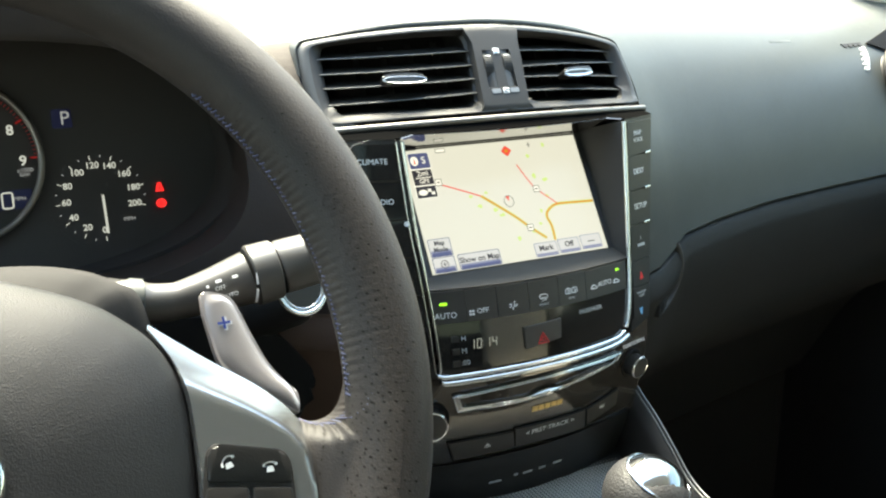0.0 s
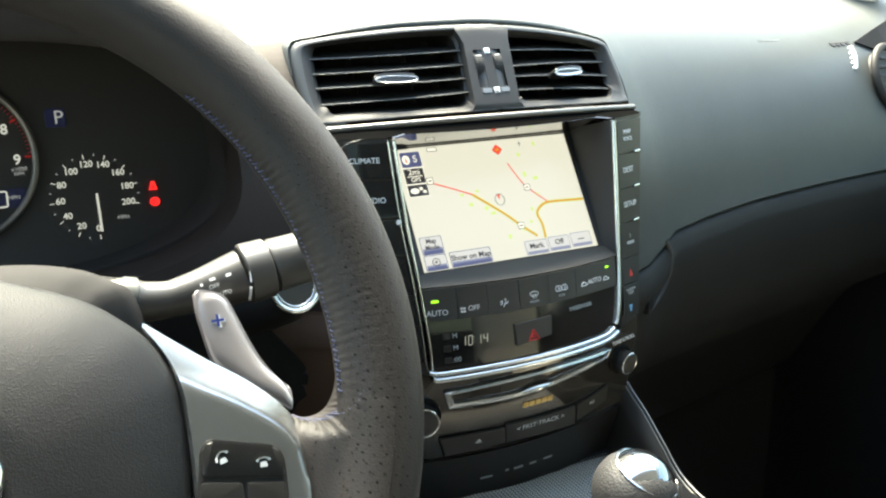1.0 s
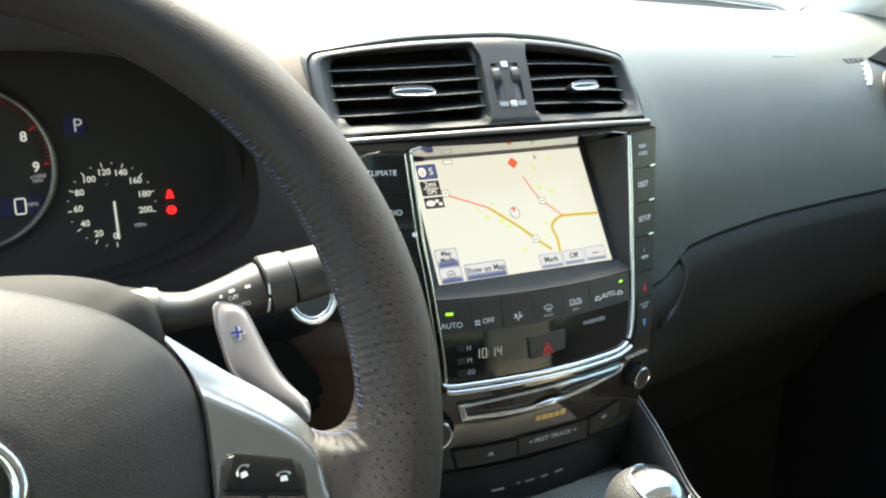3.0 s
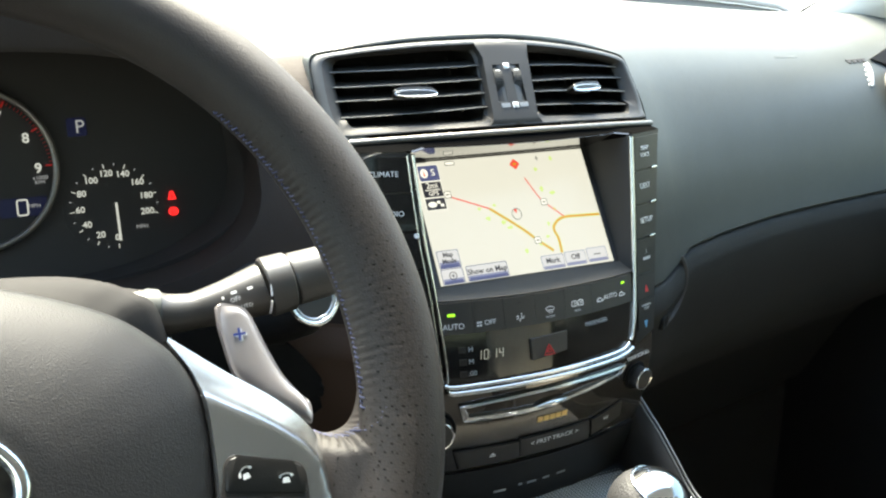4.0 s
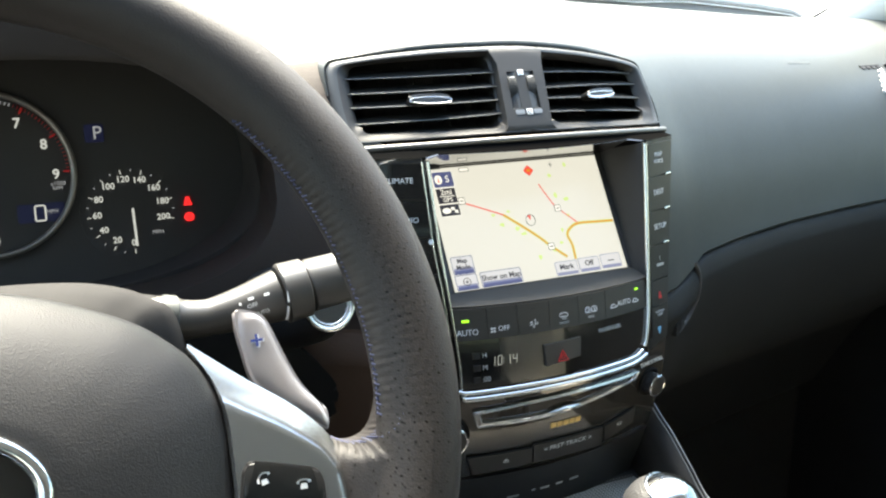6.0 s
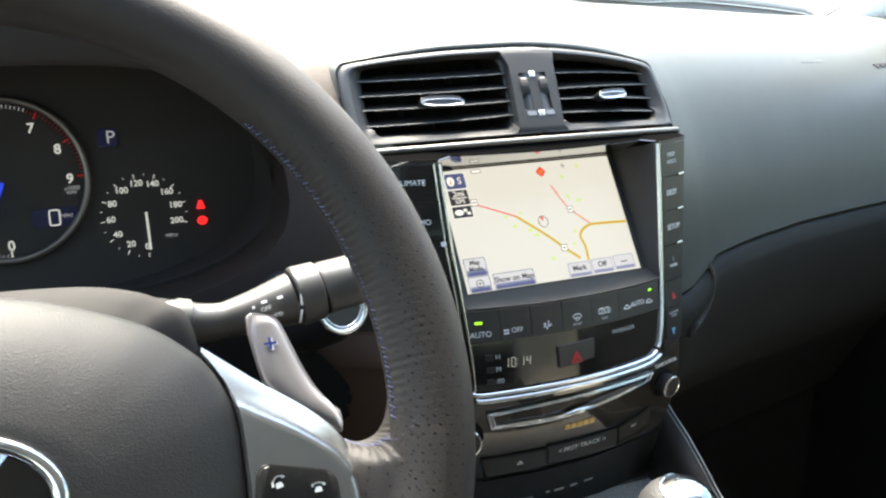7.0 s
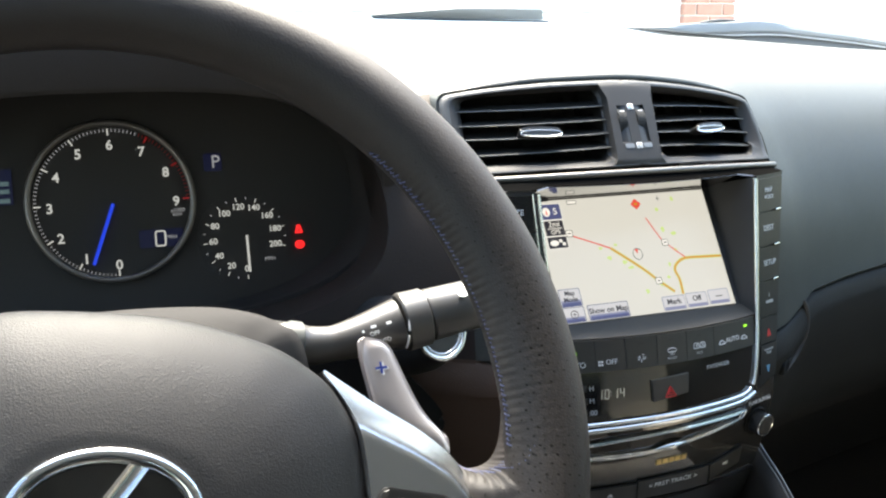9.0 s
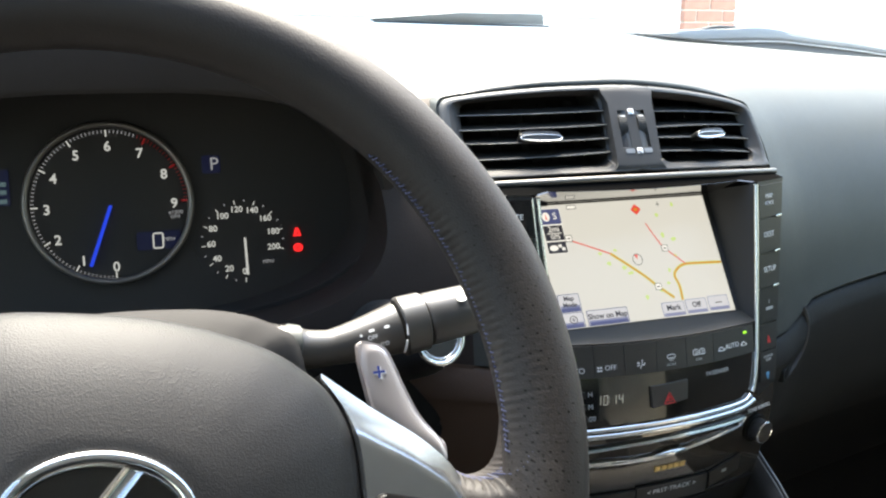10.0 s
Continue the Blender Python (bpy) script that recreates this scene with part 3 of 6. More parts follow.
# chrome frame: two beads with a black band between them along the foot, a bar up the far side, two thin lines up the near side
part("frame_bar", face_tube(smooth_line([(0.0903, 0.9962), (0.0875, 0.945), (0.0830, 0.885), (0.0778, 0.852), (0.0752, 0.8445)], 5), [0.0016 + 0.0005 * k / 20 for k in range(21)], 0.0015), CHROME, STACK, "chrome frame bar")
for z, r, out in ((0.8394, 0.0016, 0.0020), (0.8350, 0.0020, 0.0022)):
    foot_line = smooth_line([(-0.0822 if z > 0.837 else -0.0800, z + 0.0012), (-0.076, z - 0.0003), (-0.055, z - 0.0004), (-0.011, z - 0.0004), (0.039, z - 0.0008), (0.064, z - 0.0002), (0.0725 if z > 0.837 else 0.0765, z + 0.0030)], 6)
    part("frame_bar", face_tube(foot_line, r, out), CHROME, STACK, "chrome frame bar")
part("foot_band", face_slab([(-0.081, 0.8402), (0.076, 0.8412), (0.0765, 0.8345), (-0.080, 0.8338)], 0.0016, 0.012, 14, 2), GLOSS_BLACK, STACK, "glossy black band")
for x0, r in ((0.0, 0.00055), (0.0038, 0.0010)):
    part("frame_bar", face_tube(smooth_line([(-0.0943 + x0, 0.9960), (-0.0913 + x0, 0.9400), (-0.0880 + x0, 0.9080), (-0.0852 + x0, 0.8760), (-0.0838 + x0, 0.8480), (-0.0826 + x0 * 0.6, 0.8410)], 5), r, 0.0018), CHROME, STACK, "thin chrome frame line")
part("side_band", face_slab([(-0.0944, 0.9980), (-0.0906, 0.9980), (-0.0850, 0.8930), (-0.0888, 0.8930)], 0.0008, 0.006, 2, 8), GLOSS_BLACK, STACK, "glossy black band")
part("column_line", face_tube(smooth_line([(-0.1245, 0.9915), (-0.1209, 0.9947), (-0.1136, 0.9972), (-0.1050, 0.9980), (-0.0969, 0.9982)], 5), 0.00028, 0.0014), KNOB_SIDE, STACK, "thin dull metal line")

# screen in its recess
STL, STR = Vector((-0.0735, 0.6125, 0.9838)), Vector((0.0735, 0.6125, 0.9838))
SBL = Vector((-0.0735, 0.5600, 0.9032))
SX, SY = (STR - STL).normalized(), (STL - SBL).normalized()
SW, SH = (STR - STL).length, (STL - SBL).length
SCREEN = axes(SBL, SX, SY)
SN = SX.cross(SY)
# recess walls
brow_x = [float(x) for x in np.linspace(-0.128, 0.128, 33)]


def brow_front(x):
    """Front edge of the shelf under the strip: flush with the face beside the screen, set back over it."""
    inside = min(1.0, max(0.0, (0.0905 - abs(x)) / 0.006))
    p = face(x, 0.9972, 0.0002)
    return Vector((x, p.y + 0.0085 * inside, 0.9979 + 0.0012 * inside))


top_front = [brow_front(float(x)) - Vector((0, 0.0002, 0.0004)) for x in np.linspace(-0.090, 0.090, 17)]
top_back = [Vector((x * 0.98, 0.6126, 0.9830)) for x in np.linspace(-0.090, 0.090, 17)]
part("recess_ceiling", slab([top_front, top_back], [[p + Vector((0, 0.001, 0.0006)) for p in top_front], [p + Vector((0, 0.001, 0.0020)) for p in top_back]]), GLOSS_BLACK, STACK, "glossy black lip over the screen")
brow = [[face(x, strip_z(x) - 0.0012, 0.0010) for x in brow_x], [face(x, strip_z(x) - 0.0012, 0.0010).lerp(brow_front(x), 0.5) - Vector((0, 0, 0.0004)) for x in brow_x], [brow_front(x) for x in brow_x]]
part("screen_brow", slab(brow, [[p + Vector((0, 0.004, -0.0005)) for p in row] for row in brow]), MATTE_BLACK, STACK)
for s in (-1, 1):
    fr = [face(s * xx, z, 0.0) for xx, z in ((0.0885, 0.9965), (0.0865, 0.945), (0.0835, 0.897))]
    bk = [Vector((s * 0.0795, 0.616, 0.984)), Vector((s * 0.0785, 0.590, 0.945)), Vector((s * 0.0775, 0.558, 0.897))]
    part("recess_side", slab([fr, bk], [[p + Vector((s * 0.004, 0.002, 0)) for p in fr], [p + Vector((s * 0.004, 0.002, 0)) for p in bk]]), DARK_PLASTIC, STACK)
sill_f = [face(x, 0.8965, 0.0005) for x in np.linspace(-0.084, 0.084, 13)]
sill_b = [Vector((x, 0.5590, 0.9025)) for x in np.linspace(-0.080, 0.080, 13)]
part("screen_sill", slab([sill_b, sill_f], [[p - Vector((0, 0, 0.006)) for p in sill_b], [p - Vector((0, -0.004, 0.006)) for p in sill_f]]), SILL_GREY, STACK, "grey sill under the screen")
part("screen_bezel", plate([(-0.007, -0.003), (SW + 0.007, -0.003), (SW + 0.007, SH + 0.0003), (-0.007, SH + 0.0003)], SCREEN, -0.004, -0.0006), DARK_PLASTIC, STACK)
display = part("screen", plate([(0, 0), (SW, 0), (SW, SH), (0, SH)], SCREEN, -0.0005, 0.0), MAP_LAND, STACK, "lit navigation screen with road map")

# row of keys under the screen
CLIMATE_KEYS = [(-0.0825, -0.0590), (-0.0586, -0.0364), (-0.0360, -0.0117), (-0.0113, 0.0131), (0.0135, 0.0380), (0.0384, 0.0800)]
CLIMATE = []
for a, b in CLIMATE_KEYS:
    CLIMATE.append(part("climate_key", push_key([(a, 0.8955), (b, 0.8955), (b * 0.99, 0.8744), (a * 0.99, 0.8744)]), KEY_GREY, STACK))
HAZARD = part("hazard_key", push_key([(-0.0177, 0.8650), (0.0127, 0.8662), (0.0114, 0.8530), (-0.0171, 0.8500)], 0.0026), KEY_GREY, STACK, "hazard key with red triangle")

# disc slot
def slot_loop(left_top, left_low, top, low, right_low, right_top, n=10):
    """A closed line of (x, z) round the slot: along its top, down, and back along its foot."""
    a = smooth_line([left_top, *top, right_top], n)
    b = smooth_line([right_low, *low, left_low], n)
    return a[:60] + b[:60]


SLOT_OUT = slot_loop((-0.0713, 0.8237), (-0.0677, 0.8109), [(-0.0331, 0.8256), (0.0136, 0.8264)], [(0.0300, 0.8143), (-0.0137, 0.8107)], (0.0660, 0.8198), (0.0692, 0.8258))
SLOT_IN = slot_loop((-0.0673, 0.8220), (-0.0648, 0.8137), [(-0.0331, 0.8240), (0.0136, 0.8248)], [(0.0300, 0.8160), (-0.0137, 0.8123)], (0.0626, 0.8203), (0.0648, 0.8242))
bm = bmesh.new()
rings = [[bm.verts.new(face(x, z, out)) for x, z in line] for line, out in ((SLOT_OUT, -0.004), (SLOT_OUT, 0.0006), (SLOT_IN, 0.0002), (SLOT_IN, -0.006))]
for a, b in zip(rings, rings[1:]):
    for i in range(len(a)):
        j = (i + 1) % len(a)
        bm.faces.new((a[i], a[j], b[j], b[i]))
part("slot_frame", bm, CHROME, STACK, "chrome disc slot frame", smooth=False)
part("slot_edge", tube([face(x, z, 0.0006) for x, z in SLOT_OUT], 0.0007, 8, closed=True), CHROME, STACK, "chrome slot edge")
part("slot_edge", tube([face(x, z, 0.0004) for x, z in SLOT_IN], 0.0005, 8, closed=True), CHROME, STACK, "chrome slot edge")
part("slot_mouth", face_slab([(-0.0680, 0.8235), (0.0655, 0.8255), (0.0640, 0.8165), (-0.0660, 0.8112)], -0.0022, 0.010, 12, 2), GLOSS_BLACK, STACK)
rows = []
for k in range(9):
    q = radians(-90 + 22.5 * k)
    row = []
    for u in np.linspace(-1, 1, 25):
        w = max(0.03, (1 - abs(float(u)) ** 1.7))
        row.append(on_face(0.0005, 0.8133, 0.0) @ Vector((0.0146 * float(u), 0.0028 * w * math.sin(q) + 0.0007 * float(u), 0.0034 * w * math.cos(q))))
    rows.append(row)
part("slot_handle", grid(rows), CHROME, STACK, "chrome slot handle")

# audio keys
AUDIO = [((-0.0720, 0.7845), (-0.0228, 0.7842), (-0.0203, 0.7698), (-0.0660, 0.7680)), ((-0.0216, 0.7862), (0.0404, 0.7850), (0.0442, 0.7668), (-0.0190, 0.7698)),
         ((0.0424, 0.7850), (0.0735, 0.7925), (0.0748, 0.7775), (0.0462, 0.7696))]
AUDIO_KEYS = []
for c in AUDIO:
    tl, tr, br, bl = c
    part("key_gap", face_slab([(tl[0] - 0.0009, tl[1] + 0.0009), (tr[0] + 0.0009, tr[1] + 0.0009), (br[0] + 0.0009, br[1] - 0.0009), (bl[0] - 0.0009, bl[1] - 0.0009)], -0.0016, 0.004, 6, 2), HOLE_BLACK, STACK)
    AUDIO_KEYS.append(part("audio_key", push_key(list(c), 0.0004, 0.006), KEY_GREY, STACK))
for k in range(5):
    x = -0.0088 + 0.0053 * k
    part("gold_bar", face_slab([(x, 0.8018), (x + 0.0043, 0.8018), (x + 0.0043, 0.7978), (x, 0.7978)], -0.0014, 0.003, 2, 1), GOLD_INK, STACK, "plain gold nameplate bar")


def knob(x, z, r, name, label):
    place = on_face(x, z)
    part("knob_well", tube([place @ Vector((*p, -0.0008)) for p in ring_points(0, 0, r + 0.0016, r + 0.0016, 40)], 0.0012, 8, closed=True), HOLE_BLACK, STACK, "dark groove round the knob")
    ridged = [(q * math.cos(a), q * math.sin(a)) for q, a in ((r if n % 2 else 0.945 * r, 2 * math.pi * n / 72) for n in range(72))]
    k = part(name, plate(ridged, place, -0.003, 0.0078), PANEL_BLACK, STACK, label, smooth=False)
    part("knob_cap", plate(ring_points(0, 0, 0.88 * r, 0.88 * r, 32), place, 0.006, 0.0090, 0.0006), KEY_GREY, k, "black cap")
    part("knob_ring", tube([place @ Vector((*p, 0.0080)) for p in ring_points(0, 0, 0.94 * r, 0.94 * r, 40)], 0.0009, 8, closed=True), CHROME, k, "chrome ring")
    return k


knob(0.0848, 0.8114, 0.0088, "tuning_knob", "ridged black knob with chrome ring")
knob(-0.0868, 0.8062, 0.0116, "volume_knob", "ridged black knob with chrome ring")

# ---- centre vents ----
VENT = thing("centre_vent", "pair of slatted air vents in a satin grey surround", "air vent")
HOLES = {-1: [(-0.1212, 1.0542), (-0.0955, 1.0572), (-0.0515, 1.0598), (-0.0185, 1.0604), (-0.0190, 1.0391), (-0.0225, 1.0122), (-0.0880, 1.0115), (-0.1222, 1.0104), (-0.1224, 1.0330)],
         1: [(0.0232, 1.0578), (0.0636, 1.0541), (0.0993, 1.0483), (0.1125, 1.0440), (0.1152, 1.0363), (0.1164, 1.0213), (0.1138, 1.0085), (0.0253, 1.0130), (0.0200, 1.0152), (0.0212, 1.0375)]}
OUTLINE = VTOP + VBASE


def to_outline(x, z):
    """Distance from the surround's outer edge."""
    p, best = Vector((x, z)), 1.0
    for a, c in zip(OUTLINE, OUTLINE[1:] + OUTLINE[:1]):
        a, c = Vector(a), Vector(c)
        t = min(1.0, max(0.0, (p - a).dot(c - a) / max(1e-12, (c - a).length_squared)))
        best = min(best, (a + (c - a) * t - p).length)
    return best


def surround():
    """The frame round both vents: a skin of the face with two holes, walled to the back."""
    bm = bmesh.new()
    crest = (0.0, float(np.interp(0.0, [p[0] for p in CREST], [p[1] for p in CREST])))
    foot = (0.0, strip_z(0.0) + 0.0032)
    for s, hole in HOLES.items():
        h = rounded(hole, 0.007, 5)
        cx, cz = sum(p[0] for p in h) / len(h), sum(p[1] for p in h) / len(h)
        top_half, base_half = [p for p in VTOP if p[0] * s > 0.001], [p for p in VBASE if p[0] * s > 0.001]
        edge = [crest] + top_half + base_half + [foot] if s > 0 else top_half + [crest, foot] + base_half

        def reach(px, pz):
            """Where the ray from the hole's middle through a point leaves the outer edge."""
            dx, dz, best = px - cx, pz - cz, 9.0
            for (ax, az), (bx, bz) in zip(edge, edge[1:] + edge[:1]):
                ex, ez = bx - ax, bz - az
                den = dx * ez - dz * ex
                if abs(den) > 1e-12:
                    t, u = ((ax - cx) * ez - (az - cz) * ex) / den, ((ax - cx) * dz - (az - cz) * dx) / den
                    if t > 0 and -1e-6 <= u <= 1 + 1e-6:
                        best = min(best, t)
            return cx + dx * best, cz + dz * best

        line = []
        for a, b in zip(h, h[1:] + h[:1]):
            m = max(1, int((Vector(a) - Vector(b)).length / 0.004))
            line += [(a[0] + (b[0] - a[0]) * k / m, a[1] + (b[1] - a[1]) * k / m) for k in range(m)]
        rings = []
        for frac, out in ((1.02, -0.012), (1.0, 0.002), (0.93, 0.002), (0.86, 0.0020), (0.78, 0.0020), (0.62, 0.0012), (0.35, -0.0022), (0.12, -0.0058), (0.0, -0.0085)):
            ring = []
            for p in line:
                rx, rz = reach(*p)
                fr = min(1.0, frac)
                x, z = p[0] + (rx - p[0]) * fr, p[1] + (rz - p[1]) * fr
                out_here = out * 0.1 if p[1] < 1.0165 and out < 0 else out
                depth = min(out_here, float(np.interp(to_outline(x, z), [0.0, 0.0008, 0.0024, 0.0050], [-0.0012, 0.0008, 0.0019, 0.0021])))
                if frac > 1 and abs(rx) < 1e-4 and foot[1] + 0.0005 < rz < crest[1] - 0.0005:
                    depth = 0.0
                ring.append(bm.verts.new(face(x, z, depth)))
            rings.append(ring)
        rings.append([bm.verts.new(face(*p, -0.045)) for p in line])
        for n, (a, b) in enumerate(zip(rings, rings[1:])):
            for i in range(len(line)):
                j = (i + 1) % len(line)
                f = bm.faces.new((a[i], a[j], b[j], b[i]))
                f.material_index = 1 if n < 5 else (2 if n == len(rings) - 2 else 0)
    return bm


def cowl():
    """The dashboard's rolled lip round the vents' crest, from the surround's edge back to the dashboard's skin."""
    rows = []
    line = [Vector(p) for p in VTOP]
    for k, p in enumerate(line):
        if p.y < (1.034 if p.x < 0 else 1.026):
            continue
        t = (line[min(k + 1, len(line) - 1)] - line[max(k - 1, 0)]).normalized()
        n = Vector((-t.y, t.x))
        fade = max(0.14, 1.0 - 0.92 * (abs(p.x + 0.005) / 0.1295) ** 5)
        base = face(p.x, p.y, 0.0)

        def at(d, back):
            return (p.x + n.x * d, base.y + back, p.y + n.y * d)
        end = p + n * 0.0085 * fade
        sec = dash_section(end.x)[6:50]
        end_y = max(float(np.interp(-end.y, [-q[2] for q in sec], [q[1] for q in sec])) - base.y, 0.006 + 0.011 * fade)
        start = min(0.011, 0.5 * end_y)
        row = [at(-0.0002, 0.006), at(0.0007, 0.0020), at(0.0017, 0.0018), at(0.0028 * fade + 0.0006, 0.0026), at(0.0046 * fade + 0.0004, 0.0055), at(0.0064 * fade + 0.0003, start)]
        for m in range(1, 7):
            f = m / 6
            row.append(at((0.0064 + 0.0021 * (1 - (1 - f) ** 2)) * fade + 0.0003 + (0.0 if m < 6 else -0.0004), start + (end_y - start) * f))
        rows.append(row)
    return grid(rows)


part("vent_lip", cowl(), SOFT_BLACK, DASH, "rolled lip over the vents")
frame_ob = part("vent_surround", surround(), VENT_GREY, VENT)
frame_ob.data.materials.append(VENT_SATIN)
frame_ob.data.materials.append(SLAT_BLACK)
# slats: heights of each front edge at its two ends
SLATS = {-1: (-0.1255, -0.0175, ((1.0472, 1.0502), (1.0372, 1.0406), (1.0280, 1.0314), (1.0173, 1.0222))),
         1: (0.0195, 0.1180, ((1.0490, 1.0428), (1.0378, 1.0347), (1.0307, 1.0243), (1.0213, 1.0146)))}
for s, (x0, x1, heights) in SLATS.items():
    part("vent_throat", face_slab([(min(s * 0.012, s * 0.126), 1.064), (max(s * 0.012, s * 0.126), 1.064), (max(s * 0.012, s * 0.126), 1.004), (min(s * 0.012, s * 0.126), 1.004)], -0.040, 0.05, 4, 2), PANEL_BLACK, VENT)
    for za, zb in heights:
        pts_f, pts_b = [], []
        for u in np.linspace(0.0, 1.0, 11):
            x, z = x0 + (x1 - x0) * float(u), za + (zb - za) * float(u) + 0.0012 * math.sin(math.pi * float(u)) * (s > 0)
            pts_f.append(face(x, z, -0.0045))
            pts_b.append(face(x, z, -0.024) + Vector((0, 0, 0.0024)))
        blade = part("vent_slat", slab([pts_f, pts_b], [[p - Vector((0, 0, 0.0006)) for p in pts_f], [p - Vector((0, 0, 0.0006)) for p in pts_b]]), SLAT_BLACK, VENT)
        part("slat_edge", tube([p - Vector((0, 0.0002, 0.0003)) for p in pts_f], 0.0004, 6), SLAT_EDGE, blade, "thin satin front edge")
    for k in range(5):
        x = x0 + (x1 - x0) * (k + 0.7) / 5.4
        part("vent_vane", slab([[face(x, 1.056 - 0.05 * abs(x), -0.026), face(x, 1.012, -0.026)], [face(x, 1.056 - 0.05 * abs(x), -0.039), face(x, 1.012, -0.039)]],
                                [[face(x, 1.056 - 0.05 * abs(x), -0.026) + Vector((0.0012, 0, 0)), face(x, 1.012, -0.026) + Vector((0.0012, 0, 0))], [face(x, 1.056 - 0.05 * abs(x), -0.039) + Vector((0.0012, 0, 0)), face(x, 1.012, -0.039) + Vector((0.0012, 0, 0))]]), SLAT_BLACK, VENT)
    kx, kz, kw = (-0.0733, 1.0333, 0.0152) if s < 0 else (0.0684, 1.0312, 0.0142)
    shape = ring_points(0, 0, kw, 0.0029, 32, 2.6)
    tab = part("vent_tab", plate(shape, on_face(kx, kz, 0.0), -0.006, 0.0040, 0.0012), PANEL_BLACK, VENT)
    place = on_face(kx, kz, 0.0045)
    tilt = -0.010 if s < 0 else -0.02
    part("tab_ring", tube([place @ Vector((p[0], p[1] + tilt * p[0], 0)) for p in ring_points(0, 0, kw - 0.0003, 0.0025, 36, 2.4)], 0.0006, 8, closed=True), SILVER, tab, "satin silver ring")
    part("tab_inlay", plate(ring_points(0, 0, kw - 0.0009, 0.0020, 28, 2.4), place, -0.001, -0.0001, 0.0003), KNOB_SIDE if s < 0 else CHROME, tab, "metal inlay")

# bridge between the vents, with two thumb wheels in their slots
SLOT_Z = (1.0506, 1.0252)


def bridge_x(z):
    """Edges across the bridge at height z: its sides and those of both wheel slots."""
    f = (SLOT_Z[0] - z) / (SLOT_Z[0] - SLOT_Z[1])
    return [float(np.interp(z, [1.010, 1.0143, 1.0566, 1.0640], [-0.0240, -0.0205, -0.0166, -0.0200])), -0.0109 - 0.0023 * f, -0.0040 - 0.0017 * f, 0.0040 - 0.0014 * f, 0.0117 - 0.0015 * f, float(np.interp(z, [1.010, 1.0143, 1.0566, 1.0640], [0.0200, 0.0162, 0.0212, 0.0240]))]


bm = bmesh.new()
heights = [strip_z(0.0) + z for z in (0.0033, 0.0042, 0.0052, 0.0064, 0.0085)] + [1.0190, SLOT_Z[1], 1.0295, 1.0340, 1.0385, 1.0430, 1.0470, SLOT_Z[0], 1.0560, 1.0600, 1.0632, 1.0648, 1.0660, 1.0672, 1.0679]
front_v, back_v = [], []
for z in heights:
    row_f, row_b = [], []
    for x in bridge_x(z):
        lift = 0.0003 + float(np.interp(to_outline(x, z), [0.0, 0.0012, 0.0030, 0.0050], [-0.0022, 0.0006, 0.0019, 0.0021]))
        row_f.append(bm.verts.new(face(x, z, lift)))
        row_b.append(bm.verts.new(face(x, z, lift - 0.012)))
    front_v.append(row_f)
    back_v.append(row_b)
lo_i, hi_i = heights.index(SLOT_Z[1]), heights.index(SLOT_Z[0])
for i in range(len(heights) - 1):
    for j in range(5):
        if j in (1, 3) and lo_i <= i < hi_i:
            for k in (j, j + 1):
                bm.faces.new((front_v[i][k], front_v[i + 1][k], back_v[i + 1][k], back_v[i][k]))
            for k in (i, i + 1):
                if k in (lo_i, hi_i):
                    bm.faces.new((front_v[k][j], front_v[k][j + 1], back_v[k][j + 1], back_v[k][j]))
            continue
        bm.faces.new((front_v[i][j], front_v[i][j + 1], front_v[i + 1][j + 1], front_v[i + 1][j]))
    for j in (0, 5):
        bm.faces.new((front_v[i][j], front_v[i + 1][j], back_v[i + 1][j], back_v[i][j]))
part("centre_bridge", bm, VENT_GREY, VENT)
for j in (1, 3):
    a, b = bridge_x(SLOT_Z[0]), bridge_x(SLOT_Z[1])
    part("slot_floor", face_slab([(a[j] - 0.001, SLOT_Z[0] + 0.001), (a[j + 1] + 0.001, SLOT_Z[0] + 0.001), (b[j + 1] + 0.001, SLOT_Z[1] - 0.001), (b[j] - 0.001, SLOT_Z[1] - 0.001)], -0.0085, 0.012, 2, 4), HOLE_BLACK, VENT)
    xm = 0.25 * (a[j] + a[j + 1] + b[j] + b[j + 1])
    wheel_place = axes(face(xm, 1.0352, -0.0128), face(xm - 0.001, 1.0252) - face(xm + 0.001, 1.0506), (1, 0, 0)) @ pose(0, 0, 0, 90)
    ridged = [(r * math.cos(q), r * math.sin(q)) for r, q in ((0.0142 if n % 2 else 0.01405, 2 * math.pi * n / 90) for n in range(90))]
    wheel_ob = part("thumb_wheel", plate(ridged, wheel_place, -0.0033, 0.0033), LOWER_BLACK, VENT, "ridged black thumb wheel", smooth=False)
    part("wheel_mark", box((-0.0022, -0.0008, 0.0), (0.0022, 0.0008, 0.0009), 0.0002, place=on_face(xm + 0.0009, 1.0459, 0.0014)), WHITE_INK, wheel_ob, "white wheel mark")
    part("bridge_pad", plate(rounded([(-0.0036, -0.0018), (0.0036, -0.0018), (0.0036, 0.0018), (-0.0036, 0.0018)], 0.0008), on_face(-0.0081 if j == 1 else 0.0067, 1.0229, 0.0022), 0.0, 0.0005, 0.0002), COLLAR_GREY, VENT)
strip_line = [face(float(x), strip_z(float(x)), 0.002) for x in np.linspace(-0.1315, 0.1300, 45)]
part("chrome_strip", tube(strip_line, 0.0023, 12), STRIP_SATIN, STACK, "satin silver strip under the vents")


